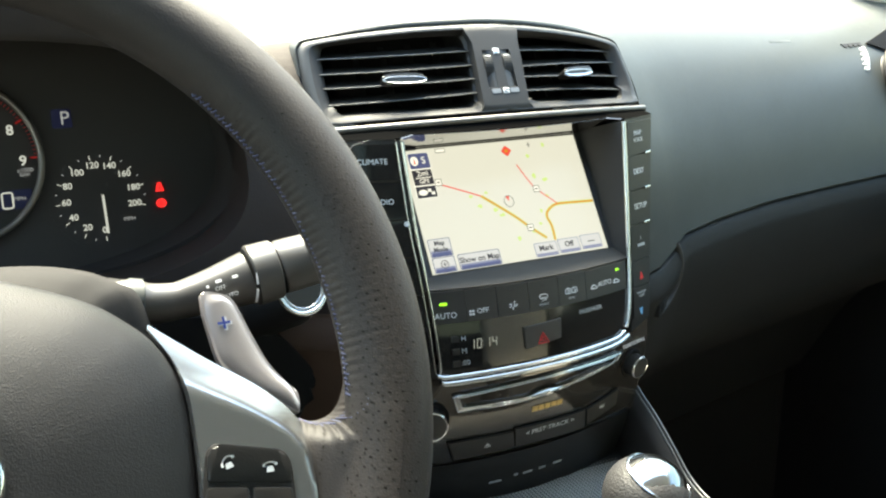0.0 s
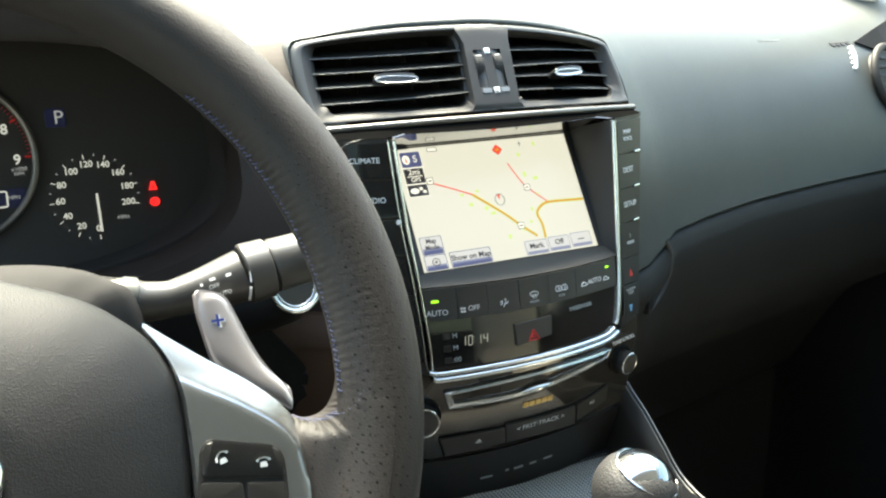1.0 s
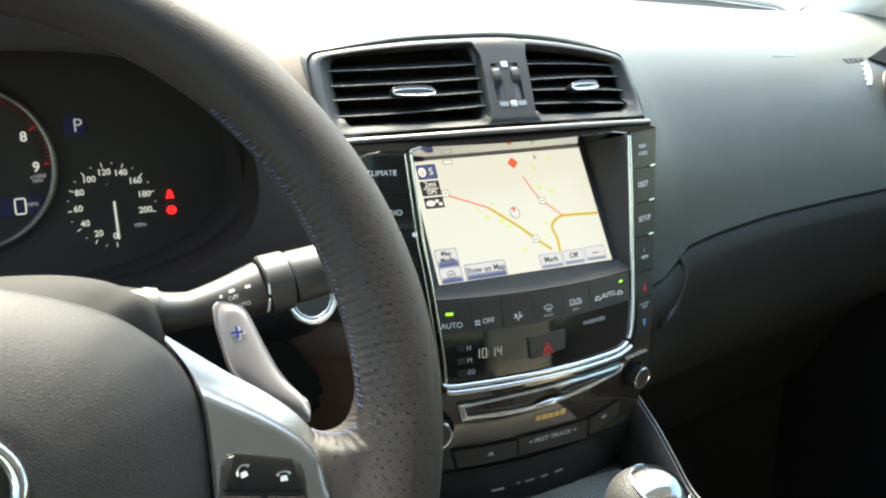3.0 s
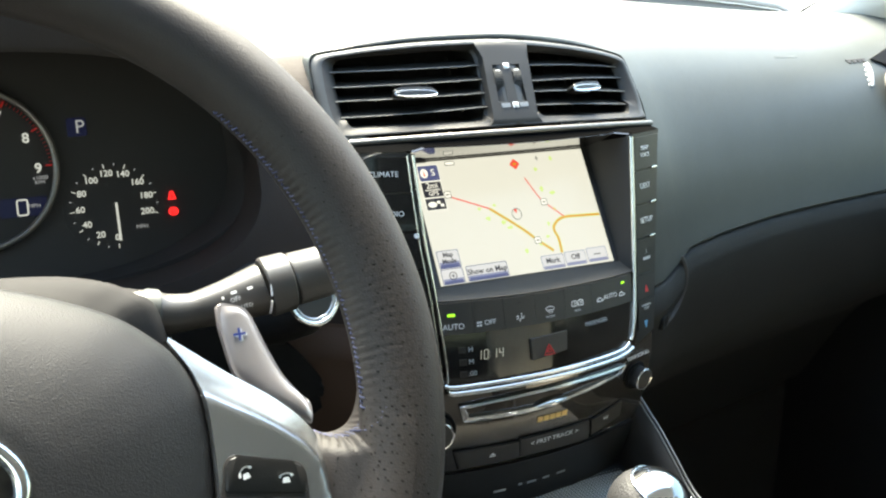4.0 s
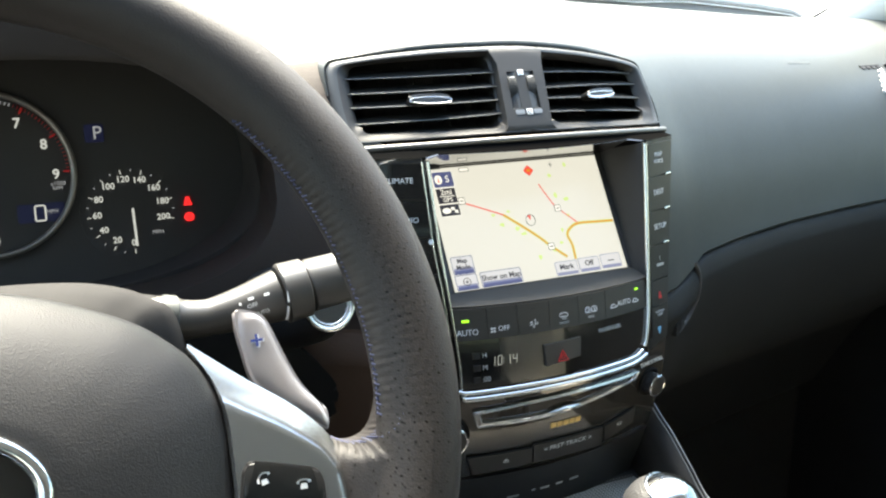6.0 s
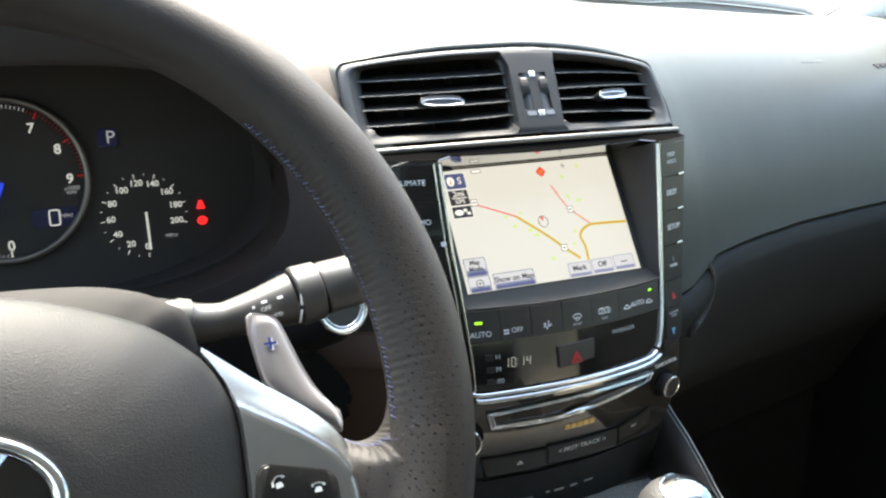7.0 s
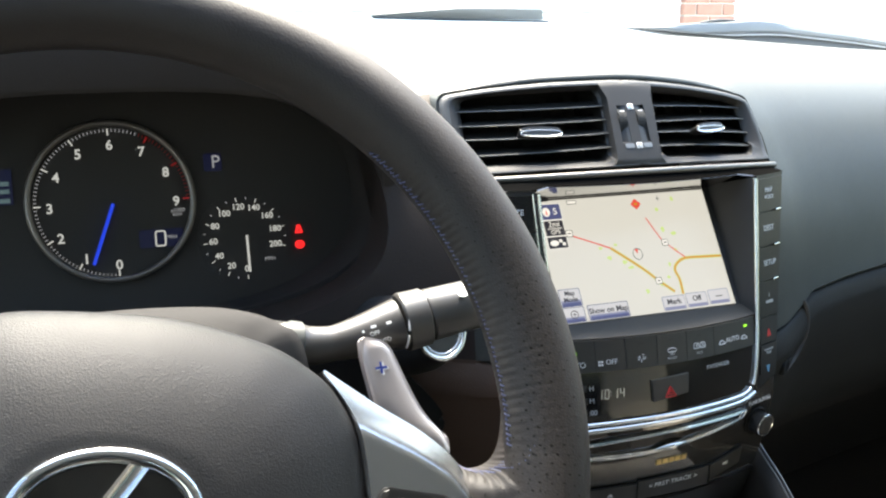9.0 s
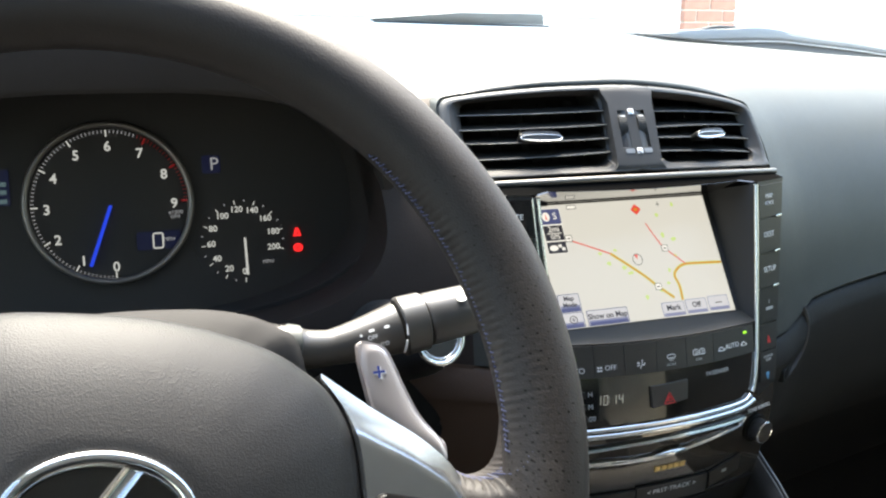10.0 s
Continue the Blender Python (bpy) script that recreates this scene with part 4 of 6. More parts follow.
# ---- steering wheel ----
WC, RAKE = Vector((-0.3746, 0.3505, 0.9570)), 27.43
WHEEL = axes(WC, (1, 0, 0), (0, math.sin(radians(RAKE)), math.cos(radians(RAKE))))     # third axis towards the driver
RIM_R, RIM_T = 0.1852, 0.0181
MID = -0.004                                                                              # hub's middle, across


def on_wheel(u, v, w=0.0):
    return WHEEL @ Vector((u, v, w))


def on_rim(u, v, w=0.0):
    """A point of the rim, which stands a little off the hub's middle and leans from the hub's plane."""
    return WHEEL @ Vector((u - 0.0090, v + 0.0009, w - 0.0069 - 0.0200 * v + 0.0460 * u))


STEER = thing("steering_wheel", "black leather three-spoke steering wheel with silver trim", "steering wheel")


def rim_section(a, n, pucker, pucker_outer):
    """The rim's cross-section at the angle a: thicker at the grips."""
    deg = math.degrees(a) % 360
    grip = sum(math.exp(-(((deg - g + 180) % 360 - 180) / 16) ** 2) for g in (12, 168))
    c, s = math.cos(a), math.sin(a)
    pts = []
    for k in range(n):
        q = 2 * math.pi * k / n
        r, w = RIM_T * math.cos(q), 0.96 * RIM_T * math.sin(q)
        if r < 0:
            r *= 1 + 0.05 * grip
        turn = (deg + 180) % 360 - 180
        near_seam = math.exp(-((math.degrees(q) - 168) / 30) ** 2) * min(1.0, max(0.0, (52 - turn) / 30)) * min(1.0, max(0.0, (turn + 12) / 6))
        across = math.exp(-((math.degrees(q) - 125) / 34) ** 2) * min(1.0, max(0.0, (40 - turn) / 25)) * min(1.0, max(0.0, (turn + 14) / 8))
        lift = 1 + (0.00024 * pucker * near_seam + 0.00006 * pucker_outer * across) / RIM_T
        r, w = r * lift, w * lift
        pts.append(on_rim((RIM_R + r) * c, (RIM_R + r) * s, w))
    return pts


RIM_N = 1320
wrinkle_rng = random.Random(11)
WRINKLE, phase = [], 0.0
for k in range(RIM_N + 1):
    WRINKLE.append(math.sin(phase) * wrinkle_rng.uniform(0.7, 1.0) + 0.25 * wrinkle_rng.uniform(-1, 1))
    phase += 2 * math.pi / wrinkle_rng.uniform(3.9, 5.3)
rows = [rim_section(2 * math.pi * k / RIM_N, 40, WRINKLE[k], WRINKLE[(k + 7) % RIM_N]) for k in range(RIM_N)]
bm = grid(rows + [rows[0]], closed=True)
bmesh.ops.remove_doubles(bm, verts=bm.verts, dist=1e-6)
part("rim", bm, LEATHER, STEER, "black leather rim")

# airbag cover, domed
TURNED = -9.0                                                                             # the wheel stands turned a little to the right
AXIS = Vector((math.sin(radians(-TURNED)), math.cos(radians(-TURNED))))


def mirrored(p):
    """A point of the wheel's plane mirrored across its turned middle line."""
    return tuple(2 * Vector(p).dot(AXIS) * AXIS - Vector(p))


half = [(0.0048, 0.0505), (0.0152, 0.0484), (0.0255, 0.0458), (0.0360, 0.0423), (0.0470, 0.0378), (0.0575, 0.0330), (0.0665, 0.0278), (0.0750, 0.0208), (0.0842, 0.0110), (0.0915, -0.0040), (0.0936, -0.0160), (0.0935, -0.0310), (0.0915, -0.0530), (0.084, -0.085), (0.066, -0.112), (0.025, -0.127), (-0.0205, -0.1295)]
crown = [(-0.0640, 0.0458), (-0.0500, 0.0525), (-0.0342, 0.0551), (-0.0150, 0.0534)]
cover = smooth_line(half + [mirrored(p) for p in half[-2:7:-1]] + crown + half[:1], 4)[:-1]
ccx, ccy = -0.0055, -0.035
rows = []
for s, w in ((0.02, 0.0268), (0.25, 0.0259), (0.45, 0.0236), (0.62, 0.0199), (0.76, 0.0152), (0.87, 0.0098), (0.94, 0.0052), (0.98, 0.0015), (1.0, -0.0035), (1.0, -0.030)):
    rows.append([on_wheel(ccx + (x - ccx) * s, ccy + (y - ccy) * s, w) for x, y in cover])
airbag = part("airbag_cover", grid(rows, closed=True, cap=True), PAD, STEER, "grained dark grey airbag cover")
dish = bmesh.new()
bmesh.ops.create_uvsphere(dish, u_segments=56, v_segments=28, radius=1.0)
dish.transform(WHEEL @ pose(MID - 0.0018, -0.0262, 0.0310, 0, 0, TURNED) @ Matrix.Diagonal((0.0440, 0.0335, 0.0095, 1)))
cut(airbag, dish)

# emblem: plain oval ring with a plain slanted bar
EM = WHEEL @ pose(MID - 0.0018, -0.0262, 0.0245, 0, 0, TURNED)
emblem = part("emblem", tube([EM @ Vector((*p, 0.001)) for p in ring_points(0, 0, 0.0312, 0.0216, 56)], 0.0030, 14, closed=True), CHROME, STEER, "plain chrome oval ring")
bar = []
for f in np.linspace(0, 1, 13):
    low, high = Vector((-0.0180, -0.0166, 0)).lerp(Vector((-0.0108, -0.0190, 0)), float(f)), Vector((0.0082, 0.0206, 0)).lerp(Vector((0.0148, 0.0190, 0)), float(f))
    hollow = 0.0016 * (1 - (2 * float(f) - 1) ** 2)
    bar.append([EM @ (low.lerp(high, float(g)) + Vector((0, 0, 0.0030 - hollow))) for g in np.linspace(0, 1, 9)])
bar = [[p - EM.to_3x3() @ Vector((0, 0, 0.004)) for p in bar[0]]] + bar + [[p - EM.to_3x3() @ Vector((0, 0, 0.004)) for p in bar[-1]]]
part("emblem_bar", grid(bar), CHROME, emblem, "plain slanted chrome bar")
part("emblem_recess", plate(ring_points(0, 0, 0.0312, 0.0216, 48), EM, -0.010, 0.0002, 0.0005), GLOSS_BLACK, STEER)

# spokes: leather arm, silver trim and keys, both sides
ARM = smooth_line([(0.100, 0.000), (0.118, -0.0120), (0.1290, -0.0195), (0.1340, -0.0235), (0.1395, -0.0285), (0.1478, -0.0330), (0.1557, -0.0314), (0.1614, -0.0240), (0.1650, -0.0140), (0.1672, -0.0020), (0.1680, 0.012)], 24)
TRIM_IN = smooth_line([(0.0838, 0.0168), (0.0880, 0.0080), (0.0910, -0.0010), (0.0928, -0.0140), (0.0926, -0.0313), (0.0912, -0.0530), (0.0880, -0.075), (0.083, -0.098)], 6)
TRIM_OUT = smooth_line([(0.0845, 0.0185), (0.1050, 0.0008), (0.1225, -0.0130), (0.1350, -0.0265), (0.1400, -0.0380), (0.1418, -0.0500), (0.1415, -0.0650), (0.1380, -0.098)], 6)
KEYPAD = [(0.0915, -0.0540), (0.0958, -0.0354), (0.0992, -0.0325), (0.1255, -0.0406), (0.1277, -0.0455), (0.1268, -0.0610), (0.1215, -0.082), (0.0895, -0.082)]
for s in (1, -1):
    side = WHEEL @ pose(0, 0, 0, 0, 0, 2 * TURNED if s < 0 else 0.0)

    def flip(pts):
        return [(s * x, y) for x, y in pts]
    rows = []
    for d, w in ((-0.001, -0.024), (0.0, -0.018), (0.0006, -0.0125), (0.0013, -0.0098), (0.0022, -0.0075), (0.0035, -0.0052), (0.005, -0.0035), (0.007, -0.0020), (0.009, -0.0010), (0.0110, -0.0004), (0.0125, 0.0000), (0.016, 0.0004), (0.019, 0.0005), (0.022, 0.0005), (0.028, 0.0004), (0.036, 0.0000), (0.045, -0.0005), (0.055, -0.001), (0.065, -0.002)):
        row = []
        for k, p in enumerate(ARM):
            a, b = Vector(ARM[max(0, k - 1)]), Vector(ARM[min(len(ARM) - 1, k + 1)])
            t = (b - a).normalized()
            rise = min(1.0, max(0.0, (p[0] - 0.130) / 0.03))
            fold = rise * 0.00050 * math.exp(-((d - 0.004) / 0.007) ** 2) * (math.sin(k * 0.88) + 0.5 * math.sin(k * 0.67 + 1.0))
            q = Vector(p) + (d - 1.1 * fold * math.exp(-max(0.0, d) / 0.006) if d > 0 else d) * Vector((t.y, -t.x))
            upward = min(1.0, max(0.0, (k / len(ARM) - 0.62) / 0.20))
            upward = upward * upward * (3 - 2 * upward)
            out = math.hypot(q.x + 0.0090, q.y - 0.0009)
            if out > RIM_R:
                q = Vector((-0.0090, 0.0009)) + (q - Vector((-0.0090, 0.0009))) * RIM_R / out
                out = RIM_R
            f = min(1.0, max(0.0, (out - 0.145) / 0.0402))
            f = f * f * (3 - 2 * f)
            level = -0.0069 - 0.0200 * q.y + 0.0460 * q.x + 0.0032 + 0.0145 * f
            w_here = w - 0.0170 + 0.0200 * rise
            if s > 0:
                w_here += (level - w_here) * rise * min(1.0, max(0.0, d / 0.009)) ** 0.7
                under = -0.0069 - 0.0200 * q.y + 0.0460 * q.x + 0.96 * math.sqrt(max(0.0, RIM_T ** 2 - (out - RIM_R) ** 2)) - 0.0010
                if d > 0.001 and out > RIM_R - RIM_T:
                    w_here = max(w_here, under + 0.0017)
                w_here += (min(w_here, under) - w_here) * upward
            row.append(side @ Vector((s * q.x, q.y, w_here + 0.8 * fold * (1 - upward) ** 2 * (1 - min(1.0, max(0.0, (out - 0.166) / 0.008))))))
        rows.append(row)
    if s > 0:
        SPOKE_ROWS = [list(r) for r in rows]
        ROW_D = [-0.001, 0.0, 0.0006, 0.0013, 0.0022, 0.0035, 0.005, 0.007, 0.009, 0.0110, 0.0125, 0.016, 0.019, 0.022, 0.028, 0.036, 0.045, 0.055, 0.065]
    part("spoke", grid(rows), LEATHER, STEER, "leather-wrapped spoke")
    rows = []
    edge_line = [Vector(p) for p in TRIM_OUT]
    last = len(TRIM_IN) - 1
    for f in (0.0, 0.0, 0.02, 0.06, *np.linspace(0.12, 0.97, 22), 1.0, 1.0):
        row = []
        for k, (a, c) in enumerate(zip(TRIM_IN, TRIM_OUT)):
            p = Vector(a).lerp(Vector(c), float(f))
            d = min((p - q.lerp(r, min(1.0, max(0.0, (p - q).dot(r - q) / max(1e-12, (r - q).length_squared))))).length for q, r in zip(edge_line, edge_line[1:]))
            wide = float(np.interp(k / last, [0, 0.30, 0.50, 0.62, 1], [0.0190, 0.0175, 0.0115, 0.0070, 0.0060]))
            w = 0.0040 - 0.0135 * max(0.0, 1 - d / wide) ** 1.35 - (0.0012 if f < 0.02 else 0.0)
            if len(rows) == 0:
                w = -0.012
            elif len(rows) == 27:
                w = -0.027
            row.append(side @ Vector((s * p.x, p.y, w)))
        rows.append(row)
    trim = part("spoke_trim", grid(rows), SILVER, STEER, "satin silver spoke trim")
    part("keypad_gap", plate(rounded(flip(KEYPAD), 0.003, 3), side, -0.010, 0.0046, 0.0003), DIAL, trim)
    if s > 0:
        keys_at = side @ pose(-0.0035, 0.0020, 0.0)
        part("phone_key", plate(rounded([(0.0978, -0.0485), (0.1000, -0.0376), (0.1030, -0.0355), (0.1284, -0.0433), (0.1304, -0.0480), (0.1299, -0.0558)], 0.002, 3), keys_at, 0.003, 0.0060, 0.0008), PANEL_BLACK, trim, "black phone key")
        part("voice_key", plate(rounded([(0.0955, -0.0570), (0.0975, -0.0500), (0.1130, -0.0535), (0.1115, -0.078), (0.094, -0.078)], 0.002, 3), keys_at, 0.003, 0.0058, 0.0008), PANEL_BLACK, trim)
        part("voice_key", plate(rounded([(0.1142, -0.0538), (0.1297, -0.0573), (0.1290, -0.0640), (0.124, -0.081), (0.1127, -0.078)], 0.002, 3), keys_at, 0.003, 0.0058, 0.0008), PANEL_BLACK, trim)
        # two telephone symbols
        for hx, hy, up in ((0.1068, -0.0432, 0.0012), (0.1222, -0.0480, 0.0)):
            hp = keys_at @ pose(hx, hy, 0.0061, 0, 0, 12 if up else -4) @ Matrix.Scale(0.72, 4)
            sym = part("receiver_symbol", tube([hp @ Vector(p) for p in smooth_line([(-0.0034, 0.0004 - up, 0), (-0.0026, 0.0018, 0), (0, 0.0024 + up, 0), (0.0026, 0.0018 + up, 0), (0.0034, 0.0006 + up, 0)], 4)], [0.0011] * 4 + [0.0006] * 9 + [0.0011] * 4, 6, squash=0.3), WHITE_INK, trim, "white telephone symbol")
            part("receiver_base", plate(rounded([(-0.0022, -0.0026), (0.0022, -0.0026), (0.0016, 0.0004), (-0.0016, 0.0004)], 0.0005), hp, -0.0002, 0.0002), WHITE_INK, sym)
part("spoke", plate(rounded([(MID - 0.035, -0.115), (MID + 0.035, -0.115), (MID + 0.03, -0.17), (MID - 0.03, -0.17)], 0.004), WHEEL @ pose(0, 0, 0, 0, 0, TURNED), -0.018, 0.0, 0.006, 3), LEATHER, STEER)
part("hub", plate(ring_points(MID, -0.03, 0.075, 0.075, 32), WHEEL, -0.075, -0.02), DARK_PLASTIC, STEER)

# shift paddles
PADDLE = [(0.1181, 0.0372), (0.1197, 0.0386), (0.1232, 0.0382), (0.1302, 0.0354), (0.1334, 0.0317), (0.1359, 0.0245), (0.1395, 0.0129), (0.1446, -0.0005), (0.1518, -0.0117), (0.1553, -0.0156), (0.1560, -0.0206), (0.1545, -0.0268), (0.1483, -0.0220), (0.1355, -0.0127), (0.1294, -0.0068), (0.1235, 0.0007), (0.1208, 0.0061), (0.1191, 0.0180), (0.1179, 0.0284)]
for s in (1, -1):
    pad_place = WHEEL @ pose(0, 0, -0.072, 0, 0, 0 if s > 0 else 2 * TURNED)
    pd = part("shift_paddle", plate([(p[0], p[1]) for p in smooth_line([(s * x, y, 0.0) for x, y in PADDLE + PADDLE[:1]], 5)[:-1]], pad_place, -0.007, -0.0010, 0.0008, 2), PADDLE_SILVER, STEER, "satin silver shift paddle")
    inner = smooth_line([(s * x, y, 0.0) for x, y in ((0.1200, 0.0378), (0.1187, 0.0290), (0.1199, 0.0180), (0.1216, 0.0065), (0.1243, 0.0012), (0.1300, -0.0061), (0.1359, -0.0119), (0.1486, -0.0213), (0.1544, -0.0264))], 5)
    outer = smooth_line([(s * x, y, 0.0) for x, y in ((0.1288, 0.0352), (0.1326, 0.0313), (0.1351, 0.0243), (0.1387, 0.0128), (0.1411, 0.0062), (0.1438, -0.0003), (0.1473, -0.0060), (0.1524, -0.0127), (0.1557, -0.0212))], 5)
    rows = []
    for f in np.linspace(0, 1, 13):
        row = []
        for k, (a, c) in enumerate(zip(inner, outer)):
            end = min(1.0, k / 3, (len(inner) - 1 - k) / 3)
            crown = (1 - abs(2 * float(f) - 1) ** 2.4) * (0.35 + 0.65 * end)
            row.append(pad_place @ (Vector(a).lerp(Vector(c), float(f)) + Vector((0, 0, -0.0012 + 0.0016 * crown))))
        rows.append(row)
    part("paddle_face", grid(rows), PADDLE_SILVER, pd)
    part("paddle_arm", plate([(s * 0.06, -0.01), (s * 0.125, 0.004), (s * 0.145, -0.014), (s * 0.07, -0.04)], pad_place, -0.014, -0.0065), DARK_PLASTIC, STEER)
    if s > 0:
        for a, b in ((0.0030, 0.0006), (0.0006, 0.0030)):
            part("plus_sign", box((-a, -b, 0), (a, b, 0.0004), place=pad_place @ pose(0.1266, 0.0222, 0.0004)), BLUE_INK, pd, "blue plus sign")
            part("plus_outline", box((-a - 0.0002, -b - 0.0002, 0), (a + 0.0004, b + 0.0002, 0.0003), place=pad_place @ pose(0.1269, 0.0218, 0.0004)), WHITE_INK, pd, "white outline")

# ---- stalk and column ----
COLUMN = thing("steering_column", "dark grey steering column shroud behind the wheel", "steering column")
prof = [(-0.100, 0.905), (-0.098, 0.945), (-0.085, 0.9575), (-0.070, 0.9650), (-0.045, 0.9705), (0.0, 0.9730), (0.045, 0.9705), (0.070, 0.9650), (0.085, 0.9575), (0.098, 0.945), (0.100, 0.905), (0.07, 0.875), (-0.07, 0.875)]
rows = []
for y, k in ((0.402, 0.30), (0.409, 0.48), (0.419, 0.62), (0.430, 0.73), (0.438, 0.80), (0.445, 0.88), (0.453, 0.95), (0.465, 0.982), (0.485, 1.0), (0.56, 1.02), (0.64, 1.04)):
    rows.append([(-0.3746 + x * k, y, 0.925 + (z - 0.925) * k - (max(y, 0.440) - 0.469) * 0.50) for x, z in smooth_line(prof + prof[:1], 4)[:-1]])
part("shroud", grid(rows, closed=True, cap=True), SHROUD_GREY, COLUMN)

STALK = thing("light_stalk", "black light and turn-signal stalk with ribbed end", "control stalk")
SYY = 0.469
arm = smooth_line([(-0.300, SYY, 0.9475), (-0.2845, SYY, 0.9462), (-0.2755, SYY, 0.9437), (-0.2616, SYY, 0.9432), (-0.2450, SYY, 0.9455), (-0.2240, SYY, 0.9500)], 5)
rad = [float(np.interp(p[0], [-0.30, -0.2845, -0.2755, -0.2616, -0.245, -0.224], [0.0118, 0.0115, 0.0107, 0.0096, 0.0115, 0.0143])) for p in arm]
part("arm", tube(arm, rad, 20), STALK_GREY, STALK)
part("boot", tube([(-0.3030, SYY + 0.006, 0.9490), (-0.2970, SYY + 0.002, 0.9485), (-0.2870, SYY, 0.9466)], [0.0112, 0.0116, 0.0112], 20), SHROUD_GREY, STALK)
part("groove", tube([(-0.2795, SYY, 0.9449), (-0.2768, SYY, 0.9441)], [0.0098, 0.0098], 20), HOLE_BLACK, STALK)
part("collar", tube([(-0.2865, SYY, 0.9465), (-0.2855, SYY, 0.9464), (-0.2800, SYY, 0.9450), (-0.2790, SYY, 0.9448)], [0.0112, 0.0122, 0.0122, 0.0112], 20), COLLAR_DARK, STALK, "grey satin collar")
part("light_ring", tube([(-0.2225, SYY, 0.9505), (-0.2220, SYY, 0.9506), (-0.2095, SYY, 0.9525), (-0.2088, SYY, 0.9526)], [0.0152, 0.0165, 0.0160, 0.0150], 24), STALK_GREY, STALK)
for lo, hi in ((-40, -8), (2, 34), (46, 100)):
    part("ring_line", tube([(-0.2231 + 0.0008 * math.sin(radians(q)), SYY - 0.0157 * math.cos(radians(q)), 0.9503 + 0.0157 * math.sin(radians(q))) for q in np.linspace(lo, hi, 9)], 0.0006, 6), WHITE_INK, STALK, "white dash")
part("tip", tube([(-0.2075, SYY, 0.9530), (-0.2065, SYY, 0.9532), (-0.1700, SYY, 0.9580), (-0.1660, SYY, 0.9585), (-0.1650, SYY, 0.9586)], [0.0138, 0.0146, 0.0138, 0.0120, 0.009], 24), STALK_GREY, STALK)

# ---- start button ----
START = thing("start_button", "round start button with chrome ring", "button")
sp = axes((-0.1768, 0.530, 0.9195), (1, 0.2, 0), (0, 0.35, 1))
part("housing", tube([sp @ Vector((0, 0, z)) for z in (-0.075, -0.02, -0.004, 0.0)], [0.030, 0.024, 0.0185, 0.0175], 40), DARK_PLASTIC, START)
part("bezel", tube([sp @ Vector((*p, 0.001)) for p in ring_points(0, 0, 0.0166, 0.0166, 48)], 0.0019, 12, closed=True), CHROME, START, "chrome ring")
part("inner_ring", tube([sp @ Vector((*p, 0.0008)) for p in ring_points(0, 0, 0.0137, 0.0137, 48)], 0.0011, 10, closed=True), SILVER, START, "satin inner ring")
part("cap", plate(ring_points(0, 0, 0.0130, 0.0130, 36), sp, -0.004, 0.001, 0.0012), PANEL_BLACK, START, "plain black cap")

# ---- instrument cluster ----
CT = Vector((-0.3617, 0.7127, 0.9826))
CLUSTER = axes(CT, (1, 0, 0), (0, math.sin(radians(13.55)), math.cos(radians(13.55))))
CLUST = thing("instrument_cluster", "black instrument cluster with lit dials", "instrument cluster")
part("cluster_face", plate(ring_points(0.002, 0.002, 0.185, 0.09, 48, 2.6), CLUSTER, -0.01, -0.003), DIAL, CLUST)
tach = part("tachometer", tube([CLUSTER @ Vector((*p, 0.004)) for p in ring_points(-0.0008, 0.0008, 0.0566, 0.0566, 72)], 0.0024, 10, closed=True), DIAL_RING, CLUST, "large dial with grey ring")


def dial_point(cx, cy, r, deg):
    return cx + r * math.cos(radians(deg)), cy + r * math.sin(radians(deg))


for k in range(10):
    deg = 270 - 30 * k
    x, y = dial_point(0.0004, -0.0020, 0.0436, deg)
    lettering(str(k), 0.0098, CLUSTER @ pose(x, y, 0.0), GLOW_WHITE, tach, "numeral", bold=0.0002)
    for j in range(10 if k < 9 else 1):
        a = deg - 3 * j
        r0 = 0.0490 if j == 0 else 0.0515
        hot = k + j / 10 >= 6.79
        bm = box((r0, -0.00055 if j == 0 else -0.0003, -0.001), (0.0538, 0.00055 if j == 0 else 0.0003, 0.0), place=CLUSTER @ pose(0, 0, 0, 0, 0, a))
        if j % 5 == 0 or (3 < k + j / 10):
            part("tick", bm, DARK_RED if hot and j == 0 else (RED_INK if hot else (GLOW_WHITE if j == 0 else GLOW_DIM)), tach)
        else:
            part("tick", bm, GLOW_DIM, tach)
part("tach_needle", box((0.001, -0.0012, 0.001), (0.0470, 0.0012, 0.0025), place=CLUSTER @ pose(0, 0, 0, 0, 0, 249)), GLOW_BLUE, tach, "lit blue needle")
lettering("x1000", 0.0042, CLUSTER @ pose(0.0445, -0.0085, 0), GLOW_DIM, tach)
lettering("RPM", 0.0036, CLUSTER @ pose(0.0440, -0.0118, 0), GLOW_DIM, tach)
part("speed_display", plate(rounded([(0.0155, -0.0350), (0.047, -0.0350), (0.047, -0.0215), (0.0155, -0.0215)], 0.002), CLUSTER, -0.002, -0.0005), GLOW_NAVY, tach, "dark blue digital display")
digit = rounded([(-0.0034, -0.0054), (0.0034, -0.0054), (0.0036, 0.0054), (-0.0032, 0.0054)], 0.0015, 3)
part("numeral", tube([CLUSTER @ Vector((0.0305 + x, -0.0285 + y, 0.0)) for x, y in digit], 0.0006, 6, closed=True), GLOW_WHITE, tach)
lettering("MPH", 0.0040, CLUSTER @ pose(0.0385, -0.0280, 0), GLOW_DIM, tach)

